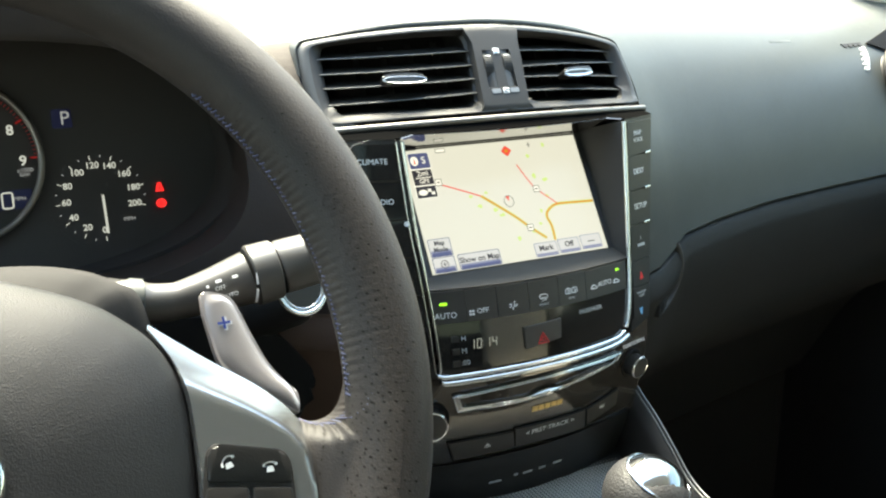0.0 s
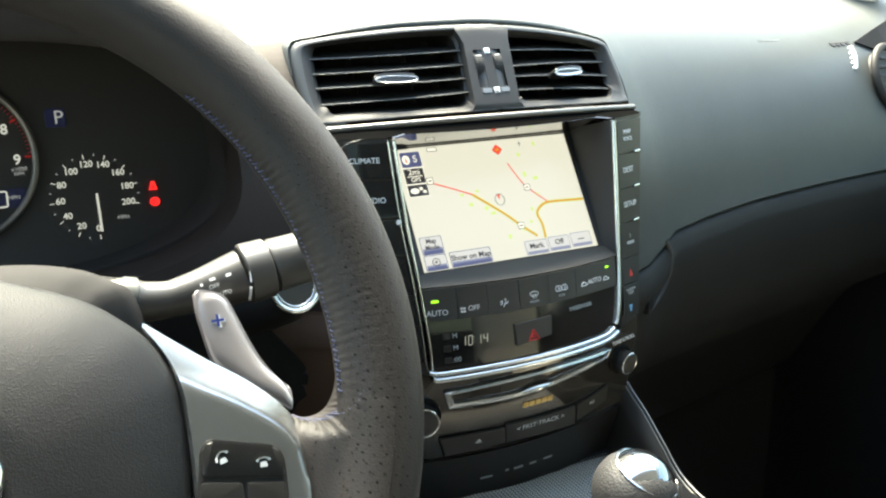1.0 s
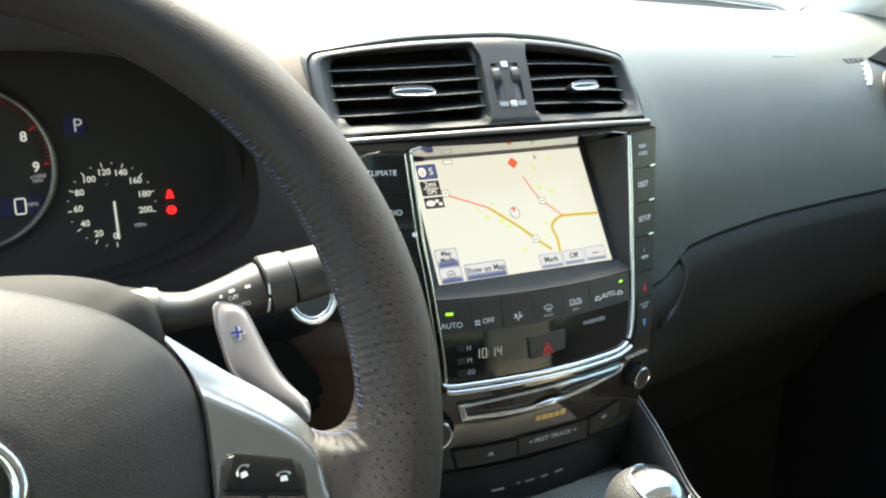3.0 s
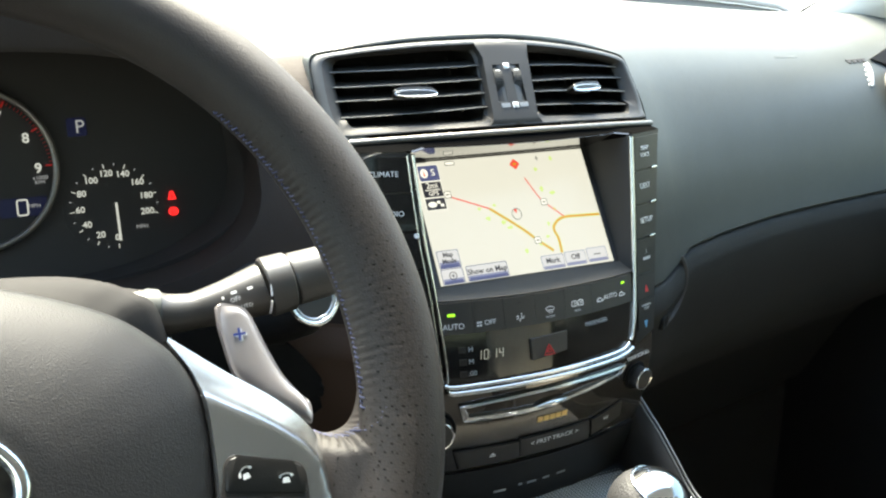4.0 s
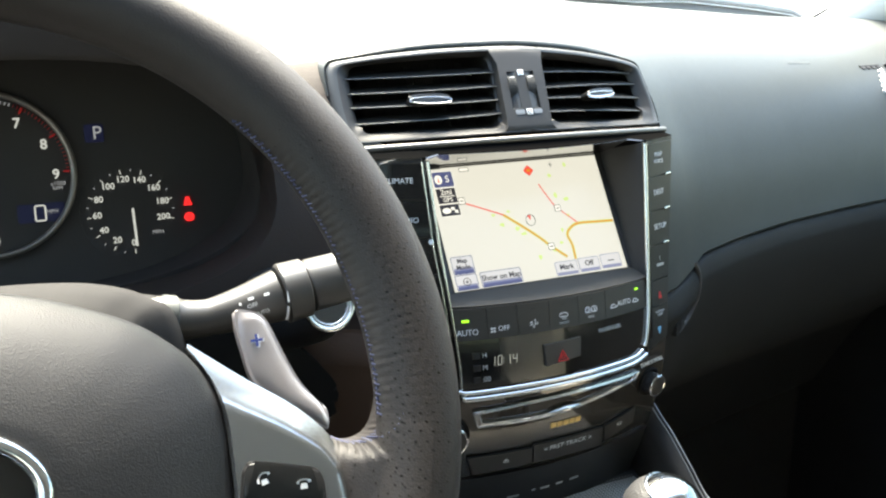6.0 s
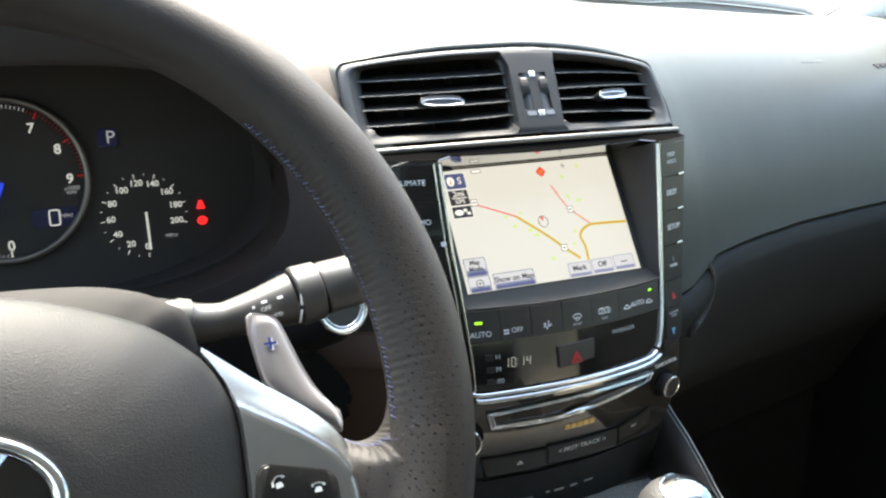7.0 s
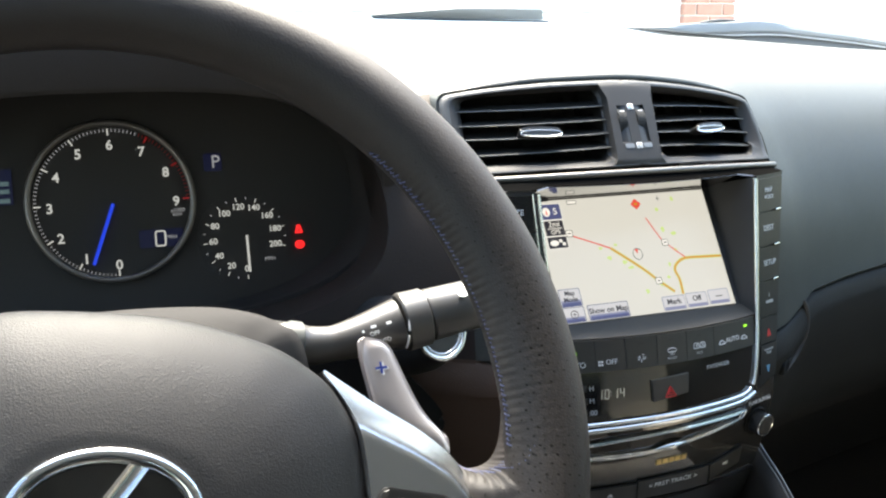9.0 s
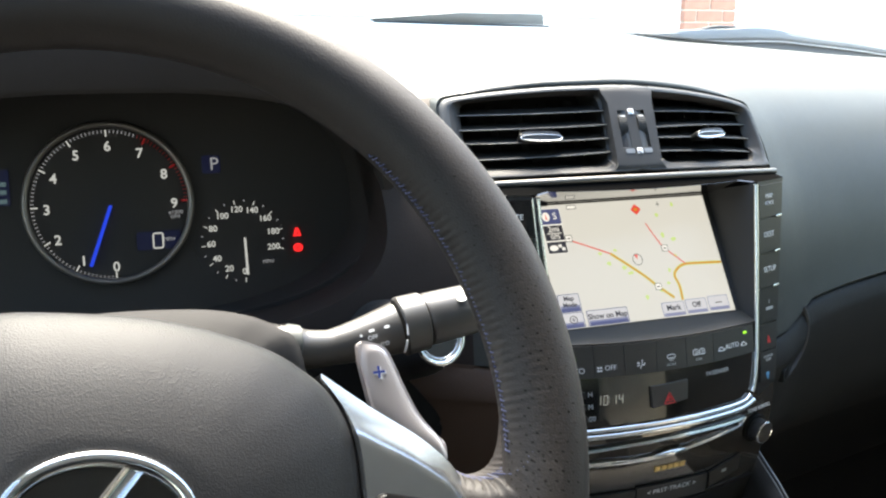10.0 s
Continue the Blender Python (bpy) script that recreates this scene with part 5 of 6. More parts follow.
speedo = part("speedometer", plate(ring_points(0.0925, -0.0340, 0.036, 0.036, 48), CLUSTER, -0.004, -0.0022), DIAL, CLUST, "small dial with white marks")
for k in range(11):
    x, y = dial_point(0.0919, -0.0328, 0.0237, 269 - 28.5 * k)
    lettering(str(20 * k), 0.0064, CLUSTER @ pose(x, y, 0.0), GLOW_WHITE, speedo, bold=0.00012)
for k in range(21):
    place = CLUSTER @ pose(0.0921, -0.0332, 0, 0, 0, 270 - 14.25 * k)
    part("tick", box((0.0280 if k % 2 == 0 else 0.0296, -0.0003, -0.001), (0.0312, 0.0003, 0.0), place=place), GLOW_WHITE if k % 2 == 0 else GLOW_DIM, speedo)
part("speed_needle", box((-0.001, -0.0008, 0.001), (0.0270, 0.0008, 0.0022), place=CLUSTER @ pose(0.0932, -0.0320, 0, 0, 0, 270.5)), GLOW_WHITE, speedo, "white needle")
lettering("MPH", 0.0042, CLUSTER @ pose(0.1097, -0.0503, 0), GLOW_DIM, speedo)
gear = part("gear_display", plate(rounded([(0.066, 0.0190), (0.0795, 0.0190), (0.0795, 0.0325), (0.066, 0.0325)], 0.002), CLUSTER, -0.002, -0.0006), GLOW_NAVY, CLUST, "dark blue gear display")
lettering("P", 0.0135, CLUSTER @ pose(0.0748, 0.0255, 0), GLOW_DIM, gear)
for y, shape, sign in ((-0.0295, [(-0.0030, -0.0030), (0.0030, -0.0030), (0.0011, 0.0034), (-0.0011, 0.0034)], [(-0.0006, -0.0018, 0.0006, 0.0004), (-0.0003, 0.0012, 0.0003, 0.0022)]),
                       (-0.0413, ring_points(0, 0, 0.0036, 0.0033, 14), [(-0.0012, 0.0010, 0.0015, 0.0015), (-0.0012, -0.0004, 0.0012, 0.0001), (-0.0012, -0.0018, 0.0015, -0.0013), (-0.0016, -0.0018, -0.0011, 0.0015)])):
    lamp = part("warning_lamp", plate(shape, CLUSTER @ pose(0.1336, y, 0), -0.002, 0.0), GLOW_RED, CLUST, "lit red warning lamp")
    for x0, y0, x1, y1 in sign:
        part("lamp_sign", box((x0, y0, 0), (x1, y1, 0.0002), place=CLUSTER @ pose(0.1336, y, 0)), DARK_RED, lamp, "dark sign")
trip = part("trip_display", plate([(-0.092, 0.003), (-0.066, 0.003), (-0.066, 0.028), (-0.092, 0.028)], CLUSTER, -0.002, -0.0008), GLOW_NAVY, CLUST)
for y in (0.0235, 0.0180, 0.0125, 0.0060):
    part("display_line", box((-0.090, y - 0.0018, 0), (-0.068 - (0.006 if y > 0.02 else 0), y + 0.0014, 0.0002), place=CLUSTER), GLOW_TEAL, trip)

# ---- tunnel and shifter ----
TUNNEL = thing("centre_tunnel", "dark centre tunnel with silver side rails", "centre console")
rows = []
for y, z in ((0.58, 0.735), (0.545, 0.722), (0.50, 0.722), (0.45, 0.722), (0.30, 0.705), (0.0, 0.69), (-0.3, 0.69)):
    rows.append([(-0.115, y, 0.30), (-0.112, y, z - 0.01), (-0.104, y, z + 0.006), (-0.096, y, z - 0.006), (0.096, y, z - 0.006), (0.104, y, z + 0.006), (0.112, y, z - 0.01), (0.115, y, 0.30)])
part("tunnel_body", grid(rows), DARK_PLASTIC, TUNNEL)
RAIL = smooth_line([(0.575, 0.7905), (0.5512, 0.7757), (0.5336, 0.7656), (0.5117, 0.7496), (0.4848, 0.7312), (0.4400, 0.7240), (0.3000, 0.7150)], 5)
for s in (-1, 1):
    part("side_rail", slab([[(s * 0.1068, y, z - 0.0012), (s * 0.1045, y, z - 0.0022), (s * 0.1005, y, z - 0.0062), (s * 0.0962, y, z - 0.0125), (s * 0.0945, y, min(z - 0.016, 0.716))] for y, z in RAIL],
                            [[(s * 0.1068, y + 0.001, z - 0.0060), (s * 0.1045, y + 0.001, z - 0.0072), (s * 0.1010, y + 0.001, z - 0.0112), (s * 0.0985, y + 0.001, z - 0.0175), (s * 0.0975, y + 0.001, min(z - 0.021, 0.711))] for y, z in RAIL]), GREY_FRAME, TUNNEL, "satin grey side rail")
    part("rail_line", tube([(s * 0.1082, y, z) for y, z in RAIL], 0.0009, 8), STRIP_SATIN, TUNNEL, "thin satin line")
    part("rail_line", tube([(s * 0.1055, y, z - 0.0010) for y, z in RAIL], 0.0006, 8), STRIP_SATIN, TUNNEL, "thin satin line")
    part("rail_filler", grid([[(s * 0.1092, y, 0.60), (s * 0.1090, y, z - 0.0008)] for y, z in RAIL]), LOWER_BLACK, TUNNEL)
SHIFT = thing("gear_shifter", "leather gear knob with polished silver cap", "gear shifter")
KN = Vector((0.001, 0.412, 0.788))
rows = []
for k in range(15):
    a = radians(-70 + 160 * k / 14)
    rows.append([KN + Vector((0.0265 * math.cos(a) * math.cos(q), 0.0285 * math.cos(a) * math.sin(q), 0.0265 * math.sin(a))) for q in (2 * math.pi * i / 32 for i in range(32))])
part("knob", grid(rows, closed=True, cap=True), KNOB_LEATHER, SHIFT)
cap_axis = Vector((0.30, -0.30, 0.90)).normalized()
ca, cb = cap_axis.orthogonal().normalized(), cap_axis.cross(cap_axis.orthogonal().normalized())
rows = []
for k in range(9):
    a = radians(52 - 52 * k / 8.2)
    rows.append([KN + 0.0278 * (math.sin(a) * (math.cos(q) * ca * 0.95 + math.sin(q) * cb * 0.95) + math.cos(a) * cap_axis) for q in (2 * math.pi * i / 32 for i in range(32))])
part("cap", grid(rows, closed=True, cap=True), CHROME, SHIFT, "polished silver cap")
part("cap_ring", tube([KN + 0.0277 * (math.sin(radians(53)) * 0.96 * (math.cos(q) * ca + math.sin(q) * cb) + math.cos(radians(53)) * cap_axis) for q in (2 * math.pi * i / 40 for i in range(40))], 0.0009, 6, closed=True), CHROME, SHIFT)
part("stem", tube([(0, 0.412, 0.70), (0, 0.412, 0.77)], [0.03, 0.010], 16), DARK_PLASTIC, SHIFT)

# ---- wipers at the foot of the windshield ----
WIPE = thing("wiper", "grey wiper blade lying at the windshield's foot", "wiper")
part("blade", slab([[(-0.004, 1.25, 1.1175), (0.12, 1.25, 1.1262), (0.249, 1.25, 1.1258)], [(-0.003, 1.262, 1.1135), (0.12, 1.262, 1.1120), (0.258, 1.262, 1.1105)]],
                    [[(-0.004, 1.262, 1.1185), (0.12, 1.268, 1.1266), (0.249, 1.268, 1.1262)], [(-0.003, 1.27, 1.1135), (0.12, 1.27, 1.1120), (0.258, 1.27, 1.1105)]]), WIPER_GREY, WIPE)
part("rubber_lip", tube([(-0.003, 1.25, 1.1135), (0.12, 1.25, 1.1105), (0.260, 1.25, 1.1085)], 0.0016, 8), RUBBER, WIPE)
COWL = thing("windshield_cowl", "grey windshield cowl with black rubber seal and raised wiper cover", "cowl")
CX = [0.390, 0.436, 0.518, 0.578, 0.600, 0.633, 0.672, 0.690, 0.765, 0.820, 0.894, 0.932]
TOP = [1.1004, 1.1016, 1.1050, 1.1062, 1.1079, 1.1086, 1.1052, 1.1010, 1.0926, 1.0872, 1.0764, 1.0616]
MIDDLE = [1.1000, 1.0975, 1.0915, 1.0930, 1.0935, 1.0936, 1.0930, 1.0915, 1.0845, 1.0791, 1.0701, 1.0572]
LOW = [1.0998, 1.0955, 1.0895, 1.0862, 1.0845, 1.0818, 1.0785, 1.0770, 1.0719, 1.0665, 1.0575, 1.0515]


def cowl_band(name, upper_z, lower_z, depth, mat, label=""):
    """One lengthwise band of the cowl, between two height profiles."""
    xs_c = [float(v) for v in np.linspace(CX[0], CX[-1], 46)]
    hi = [(x, 1.25 - depth - 0.10 * max(0.0, x - 0.6) ** 2, float(np.interp(x, CX, upper_z))) for x in xs_c]
    lo = [(x, 1.25 - depth - 0.004 - 0.10 * max(0.0, x - 0.6) ** 2, min(float(np.interp(x, CX, lower_z)), h[2] - 0.0003)) for x, h in zip(xs_c, hi)]
    mid = [(a[0], 0.5 * (a[1] + c[1]) - 0.002, 0.5 * (a[2] + c[2])) for a, c in zip(hi, lo)]
    return part(name, slab([hi, mid, lo], [[(x, y + 0.03, z) for x, y, z in r] for r in (hi, mid, lo)]), mat, COWL, label)


cowl_band("cowl_panel", TOP, MIDDLE, 0.0, COWL_GREY)
cowl_band("upper_seal", MIDDLE, [max(c, a - 0.0045) for a, c in zip(MIDDLE, LOW)], 0.004, RUBBER, "black rubber seal")
cowl_band("seal_bead", [max(c, a - 0.0045) for a, c in zip(MIDDLE, LOW)], [max(c, a - 0.0068) for a, c in zip(MIDDLE, LOW)], 0.006, WIPER_GREY, "pale bead")
cowl_band("lower_seal", [max(c, a - 0.0068) for a, c in zip(MIDDLE, LOW)], [c - 0.008 * min(1.0, (x - 0.388) / 0.12) for x, c in zip(CX, LOW)], 0.004, RUBBER, "black rubber seal")
WIPE2 = thing("wiper", "black wiper arm end behind the cowl", "wiper")
part("arm", tube([(0.530, 1.275, 1.1040), (0.552, 1.275, 1.1075), (0.575, 1.275, 1.1095), (0.605, 1.275, 1.1085)], [0.0015, 0.0026, 0.0028, 0.0022], 8), RUBBER, WIPE2)

# ---- map on the screen ----
def on_screen(x, y, z=0.0, turn=0.0):
    """A pose on the screen, from millimetres."""
    return SCREEN @ pose(x / 1000, y / 1000, z / 1000, 0, 0, turn)


def road(points, wide, mat, z):
    line = [Vector(p) for p in smooth_line(points, 5)]
    left, right = [], []
    for k, p in enumerate(line):
        t = (line[min(k + 1, len(line) - 1)] - line[max(k - 1, 0)]).normalized()
        n = Vector((-t.y, t.x)) * wide / 2
        left.append(on_screen(*(p + n), z).translation)
        right.append(on_screen(*(p - n), z).translation)
    low = [[q - SN * 0.0001 for q in row] for row in (left, right)]
    part("map_road", slab([left, right], low), mat, display)


def map_box(x0, y0, x1, y1, mat, z=0.12, r=0.8, name="map_button", rim=None):
    out = rounded([(x0 / 1000, y0 / 1000), (x1 / 1000, y0 / 1000), (x1 / 1000, y1 / 1000), (x0 / 1000, y1 / 1000)], r / 1000, 3)
    if rim:
        big = rounded([((x0 - 0.5) / 1000, (y0 - 0.5) / 1000), ((x1 + 0.5) / 1000, (y0 - 0.5) / 1000), ((x1 + 0.5) / 1000, (y1 + 0.5) / 1000), ((x0 - 0.5) / 1000, (y1 + 0.5) / 1000)], r / 1000, 3)
        part("button_edge", plate(big, SCREEN, 0.0, (z - 0.05) / 1000), rim, display)
    return part(name, plate(out, SCREEN, 0.0, z / 1000), mat, display)


rng = random.Random(4)
for gx, gy, gw, gh in ((101.3, 80.3, 5, 4), (110.2, 60.2, 6, 4), (101.8, 64, 4, 6), (50.5, 45.4, 5, 4), (66.4, 36.5, 7, 4), (74.9, 16.9, 5, 5), (108, 47, 4, 3), (117, 88, 3, 5), (96, 26, 4, 3), (58.0, 55.0, 4, 3), (62.0, 41.0, 6, 4), (88.5, 21.0, 5, 3), (99.5, 36.0, 3, 5), (45.0, 53.5, 4, 3)):
    blob = [(gx + gw / 2 * math.cos(a) * rng.uniform(0.5, 1.0), gy + gh / 2 * math.sin(a) * rng.uniform(0.5, 1.0)) for a in (2 * math.pi * k / 11 for k in range(11))]
    part("map_patch", plate([(x / 1000, y / 1000) for x, y in blob], SCREEN, 0.0, 0.00004), MAP_GREEN, display)
for pts, wide, mat, z in (([(53.4, 52.8), (67.8, 41.2), (78.1, 32.3), (86.3, 24.1), (97.4, 14.5)], 2.6, MAP_GREEN, 0.05), ([(146.5, 38.5), (130, 39.2), (114.1, 39.5), (106.2, 36.2), (102.6, 31.2), (104.4, 23.0), (103.9, 12)], 2.6, MAP_GREEN, 0.05),
                         ([(23, 65.6), (38, 59.4), (53.4, 52.8)], 1.0, MAP_RED, 0.08), ([(53.4, 52.8), (67.8, 41.2), (78.1, 32.3), (86.3, 24.1), (97.4, 14.5)], 1.5, MAP_ORANGE, 0.09),
                         ([(89.7, 74.3), (95.6, 61.5), (100.6, 53.4), (114.4, 40.3)], 0.9, MAP_RED, 0.08), ([(146.5, 38.5), (130, 39.2), (114.1, 39.5), (106.2, 36.2), (102.6, 31.2), (104.4, 23.0), (103.9, 12)], 1.5, MAP_ORANGE, 0.09)):
    road(pts, wide, mat, z)
part("map_sign", plate(rounded([(-0.0046, 0), (0, -0.0046), (0.0046, 0), (0, 0.0046)], 0.0012), on_screen(84.3, 86.0), 0.0, 0.00012), MAP_RED, display, "red diamond")
part("sign_bar", box((-0.0014, -0.0010, 0), (0.0014, 0.0010, 0.0002), place=on_screen(84.3, 86.0)), MAP_ORANGE, display)
part("map_cross", box((-0.0016, -0.00025, 0), (0.0016, 0.00025, 0.0001), place=on_screen(104.7, 89.2)), MAP_DARK, display)
part("map_cross", box((-0.00025, -0.0020, 0), (0.00025, 0.0020, 0.0001), place=on_screen(104.7, 89.2)), MAP_DARK, display)
part("map_pointer", tube([on_screen(74.8 + 3.9 * math.cos(a), 46.4 + 4.4 * math.sin(a), 0.1).translation for a in (2 * math.pi * k / 32 for k in range(32))], 0.00022, 6, closed=True), MAP_DARK, display)
part("map_pointer", plate([(0, 0), (0.0010, 0.0040), (-0.0020, 0.0038)], on_screen(74.8, 46.4), 0.0, 0.0001), MAP_RED, display)
for x, y in ((100.6, 53.4), (86.3, 24.1), (22.6, 67.0)):
    map_box(x - 2.3, y - 2.2, x + 2.3, y + 2.2, MAP_WHITE, 0.16, 0.8, "map_shield", MAP_DARK)
    part("shield_bar", box((-0.0012, -0.0005, 0), (0.0012, 0.0005, 0.0002), place=on_screen(x, y)), MAP_DARK, display)
map_box(27, 90.2, 34, 92.4, MAP_WHITE, 0.14, 0.5, "map_shield", MAP_DARK)
map_box(4.0, 79.0, 20.0, 91.0, MAP_BLUE, 0.14, 1.2, rim=MAP_WHITE)
part("compass_disc", plate(ring_points(0, 0, 0.0030, 0.0036, 20), on_screen(8.2, 85), 0.0, 0.0002), MAP_WHITE, display)
part("compass_needle", plate([(-0.0008, -0.0022), (0.0008, -0.0022), (0, 0.0026)], on_screen(8.2, 85), 0.0, 0.0003), MAP_RED, display)
lettering("S", 0.0075, on_screen(15.3, 85, 0.2), MAP_WHITE, display)
map_box(4.0, 66.3, 19.5, 78.0, MAP_DARK, 0.14, 0.5, rim=MAP_WHITE)
lettering("2mi", 0.0062, on_screen(12, 75.0, 0.2), MAP_WHITE, display)
part("scale_bar", box((-0.006, -0.0003, 0), (0.006, 0.0003, 0.0002), place=on_screen(12, 71.8)), MAP_WHITE, display)
lettering("GPS", 0.0046, on_screen(12, 69.0, 0.2), MAP_WHITE, display)
map_box(4.0, 56.5, 19.5, 65.3, MAP_DARK, 0.14, 0.5, rim=MAP_WHITE)
part("icon_shape", plate(ring_points(0, 0, 0.0035, 0.0022, 16), on_screen(9, 60.6), 0.0, 0.0002), MAP_WHITE, display)
for dx, dy in ((14.2, 62.0), (16.6, 59.6)):
    part("icon_shape", box((-0.0013, -0.0011, 0), (0.0013, 0.0011, 0.0002), place=on_screen(dx, dy)), MAP_WHITE, display)
for x0, y0, x1, y1, words, size in ((2.6, 12.6, 19.0, 25.0, "Map\nMode", 0.0048), (2.6, 0.8, 19.0, 11.2, "", 0), (22.5, 0.8, 55.0, 11.4, "Show on Map", 0.0058), (85.0, 1.2, 103.5, 11.0, "Mark", 0.0058), (105.6, 1.6, 123.0, 11.6, "Off", 0.0058), (125.4, 2.0, 142.5, 12.2, "", 0)):
    map_box(x0, y0, x1, y1, MAP_BUTTON, 0.14, 1.2, rim=MAP_BLUE if x0 < 60 else MAP_MID)
    for low, high, tint in ((0.0, 0.20, MAP_BLUE if x0 < 60 else MAP_MID), (0.20, 0.34, MAP_MID)):
        if x0 < 60 or low == 0.0:
            part("button_shade", plate([(x0 / 1000 + 0.0005, (y0 + (y1 - y0) * low) / 1000), (x1 / 1000 - 0.0005, (y0 + (y1 - y0) * low) / 1000), (x1 / 1000 - 0.0005, (y0 + (y1 - y0) * high) / 1000), (x0 / 1000 + 0.0005, (y0 + (y1 - y0) * high) / 1000)], SCREEN, 0.0, 0.00016), tint, display)
    if words:
        lettering(words, size, on_screen((x0 + x1) / 2, (y0 + y1) / 2 + 0.8, 0.2), MAP_DARK, display, bold=0.00012)
part("zoom_ring", tube([on_screen(11 + 2.8 * math.cos(a), 6.2 + 2.8 * math.sin(a), 0.2).translation for a in (2 * math.pi * k / 20 for k in range(20))], 0.0003, 6, closed=True), MAP_DARK, display)
for a, b in ((0.0014, 0.0003), (0.0003, 0.0014)):
    part("zoom_plus", box((-a, -b, 0), (a, b, 0.0002), place=on_screen(11, 6.2)), MAP_DARK, display)
part("zoom_ring", box((-0.003, -0.0004, 0), (0.003, 0.0004, 0.0002), place=on_screen(134, 7.2)), MAP_DARK, display)
part("screen_border", plate([(0.0, 0.0940), (SW, 0.0940), (SW, 0.0953), (0.0, 0.0953)], SCREEN, 0.0, 0.0002), DIAL, display)
part("status_strip", plate([(0.0, 0.0935), (0.012, 0.0935), (0.012, 0.0960), (0.0, 0.0960)], SCREEN, 0.0, 0.0001), MAP_DARK, display)

# ---- markings on the stack ----
INK = 0.0019


def mark(words, x, z, size, mat=WHITE_INK, out=INK, parent=STACK, bold=0.0):
    return lettering(words, size, on_face(x, z, out), mat, parent, bold=bold)


mark("AUTO", -0.0730, 0.8796, 0.0056, parent=CLIMATE[0])
mark("OFF", -0.0468, 0.8806, 0.0050, parent=CLIMATE[1])
mark("AUTO", 0.0562, 0.8832, 0.0050, parent=CLIMATE[5])
mark("PASSENGER", 0.0409, 0.8666, 0.0041, DIM_INK, 0.0009)
mark("H", -0.0622, 0.8635, 0.0050, DIM_INK, 0.0009)
mark("M", -0.0624, 0.8552, 0.0050, DIM_INK, 0.0009)
mark(":00", -0.0617, 0.8470, 0.0050, DIM_INK, 0.0009)
for z in (0.8635, 0.8552, 0.8470):
    part("clock_key", push_key([(-0.0705, z + 0.0020), (-0.0655, z + 0.0020), (-0.0655, z - 0.0020), (-0.0705, z - 0.0020)], 0.0012, 0.003, 0.0004), PANEL_BLACK, STACK)


def segment_digits(words, x, z, size):
    """A clock's segment figures."""
    seg = {"1": "bc", "0": "abcdef", "4": "bcfg"}
    w, h = size * 0.45, size
    for ch in words:
        if ch == ":":
            for dz in (-0.22, 0.22):
                part("clock_dot", box((-0.0003, -0.0003, 0), (0.0003, 0.0003, 0.0002), place=on_face(x - w * 0.25, z + dz * h, 0.0008)), WHITE_GLOW, STACK)
            x += w * 0.45
            continue
        ends = {"a": ((0, h), (w, h)), "b": ((w, h), (w, h / 2)), "c": ((w, h / 2), (w, 0)), "d": ((0, 0), (w, 0)), "e": ((0, h / 2), (0, 0)), "f": ((0, h), (0, h / 2)), "g": ((0, h / 2), (w, h / 2))}
        digit_mesh = bmesh.new()
        for s in seg[ch]:
            (ax, ay), (bx, by) = ends[s]
            piece = tube([face(x + ax + ay * 0.10, z - h / 2 + ay, 0.0008), face(x + bx + by * 0.10, z - h / 2 + by, 0.0008)], 0.00026, 6)
            tmp = bpy.data.meshes.new("tmp")
            piece.to_mesh(tmp)
            piece.free()
            digit_mesh.from_mesh(tmp)
            bpy.data.meshes.remove(tmp)
        part("clock_digit", digit_mesh, WHITE_GLOW, STACK)
        x += w * 1.85


segment_digits("10:14", -0.0580, 0.8590, 0.0060)
part("hazard_triangle", tube([on_face(-0.0038, 0.8560, 0.0031) @ Vector(p) for p in ((-0.0042, -0.0036, 0), (0, -0.0036, 0), (0.0042, -0.0036, 0), (0.0021, 0, 0), (0, 0.0038, 0), (-0.0021, 0, 0))], 0.0005, 6, closed=True), RED_INK, HAZARD, "red triangle outline")
part("hazard_triangle", tube([on_face(-0.0038, 0.8558, 0.0031) @ Vector(p) for p in ((-0.0018, -0.0016, 0), (0, -0.0016, 0), (0.0018, -0.0016, 0), (0.0009, 0, 0), (0, 0.0016, 0), (-0.0009, 0, 0))], 0.0004, 6, closed=True), RED_INK, HAZARD)
part("key_lamp", box((-0.0026, -0.0009, -0.001), (0.0026, 0.0009, 0.0006), 0.0003, place=on_face(-0.0739, 0.8873, 0.0016)), GLOW_GREEN, CLIMATE[0], "lit green lamp")
part("key_lamp", box((-0.0016, -0.0008, -0.001), (0.0016, 0.0008, 0.0006), 0.0003, place=on_face(0.0700, 0.8906, 0.0016)), GLOW_GREEN, CLIMATE[5], "lit green lamp")
for x, key in ((-0.0241, CLIMATE[2]), (0.0003, CLIMATE[3]), (0.0250, CLIMATE[4])):
    part("key_lamp", box((-0.0018, -0.0004, -0.001), (0.0018, 0.0004, 0.0003), place=on_face(x, 0.8912, 0.0014)), DIAL, key)
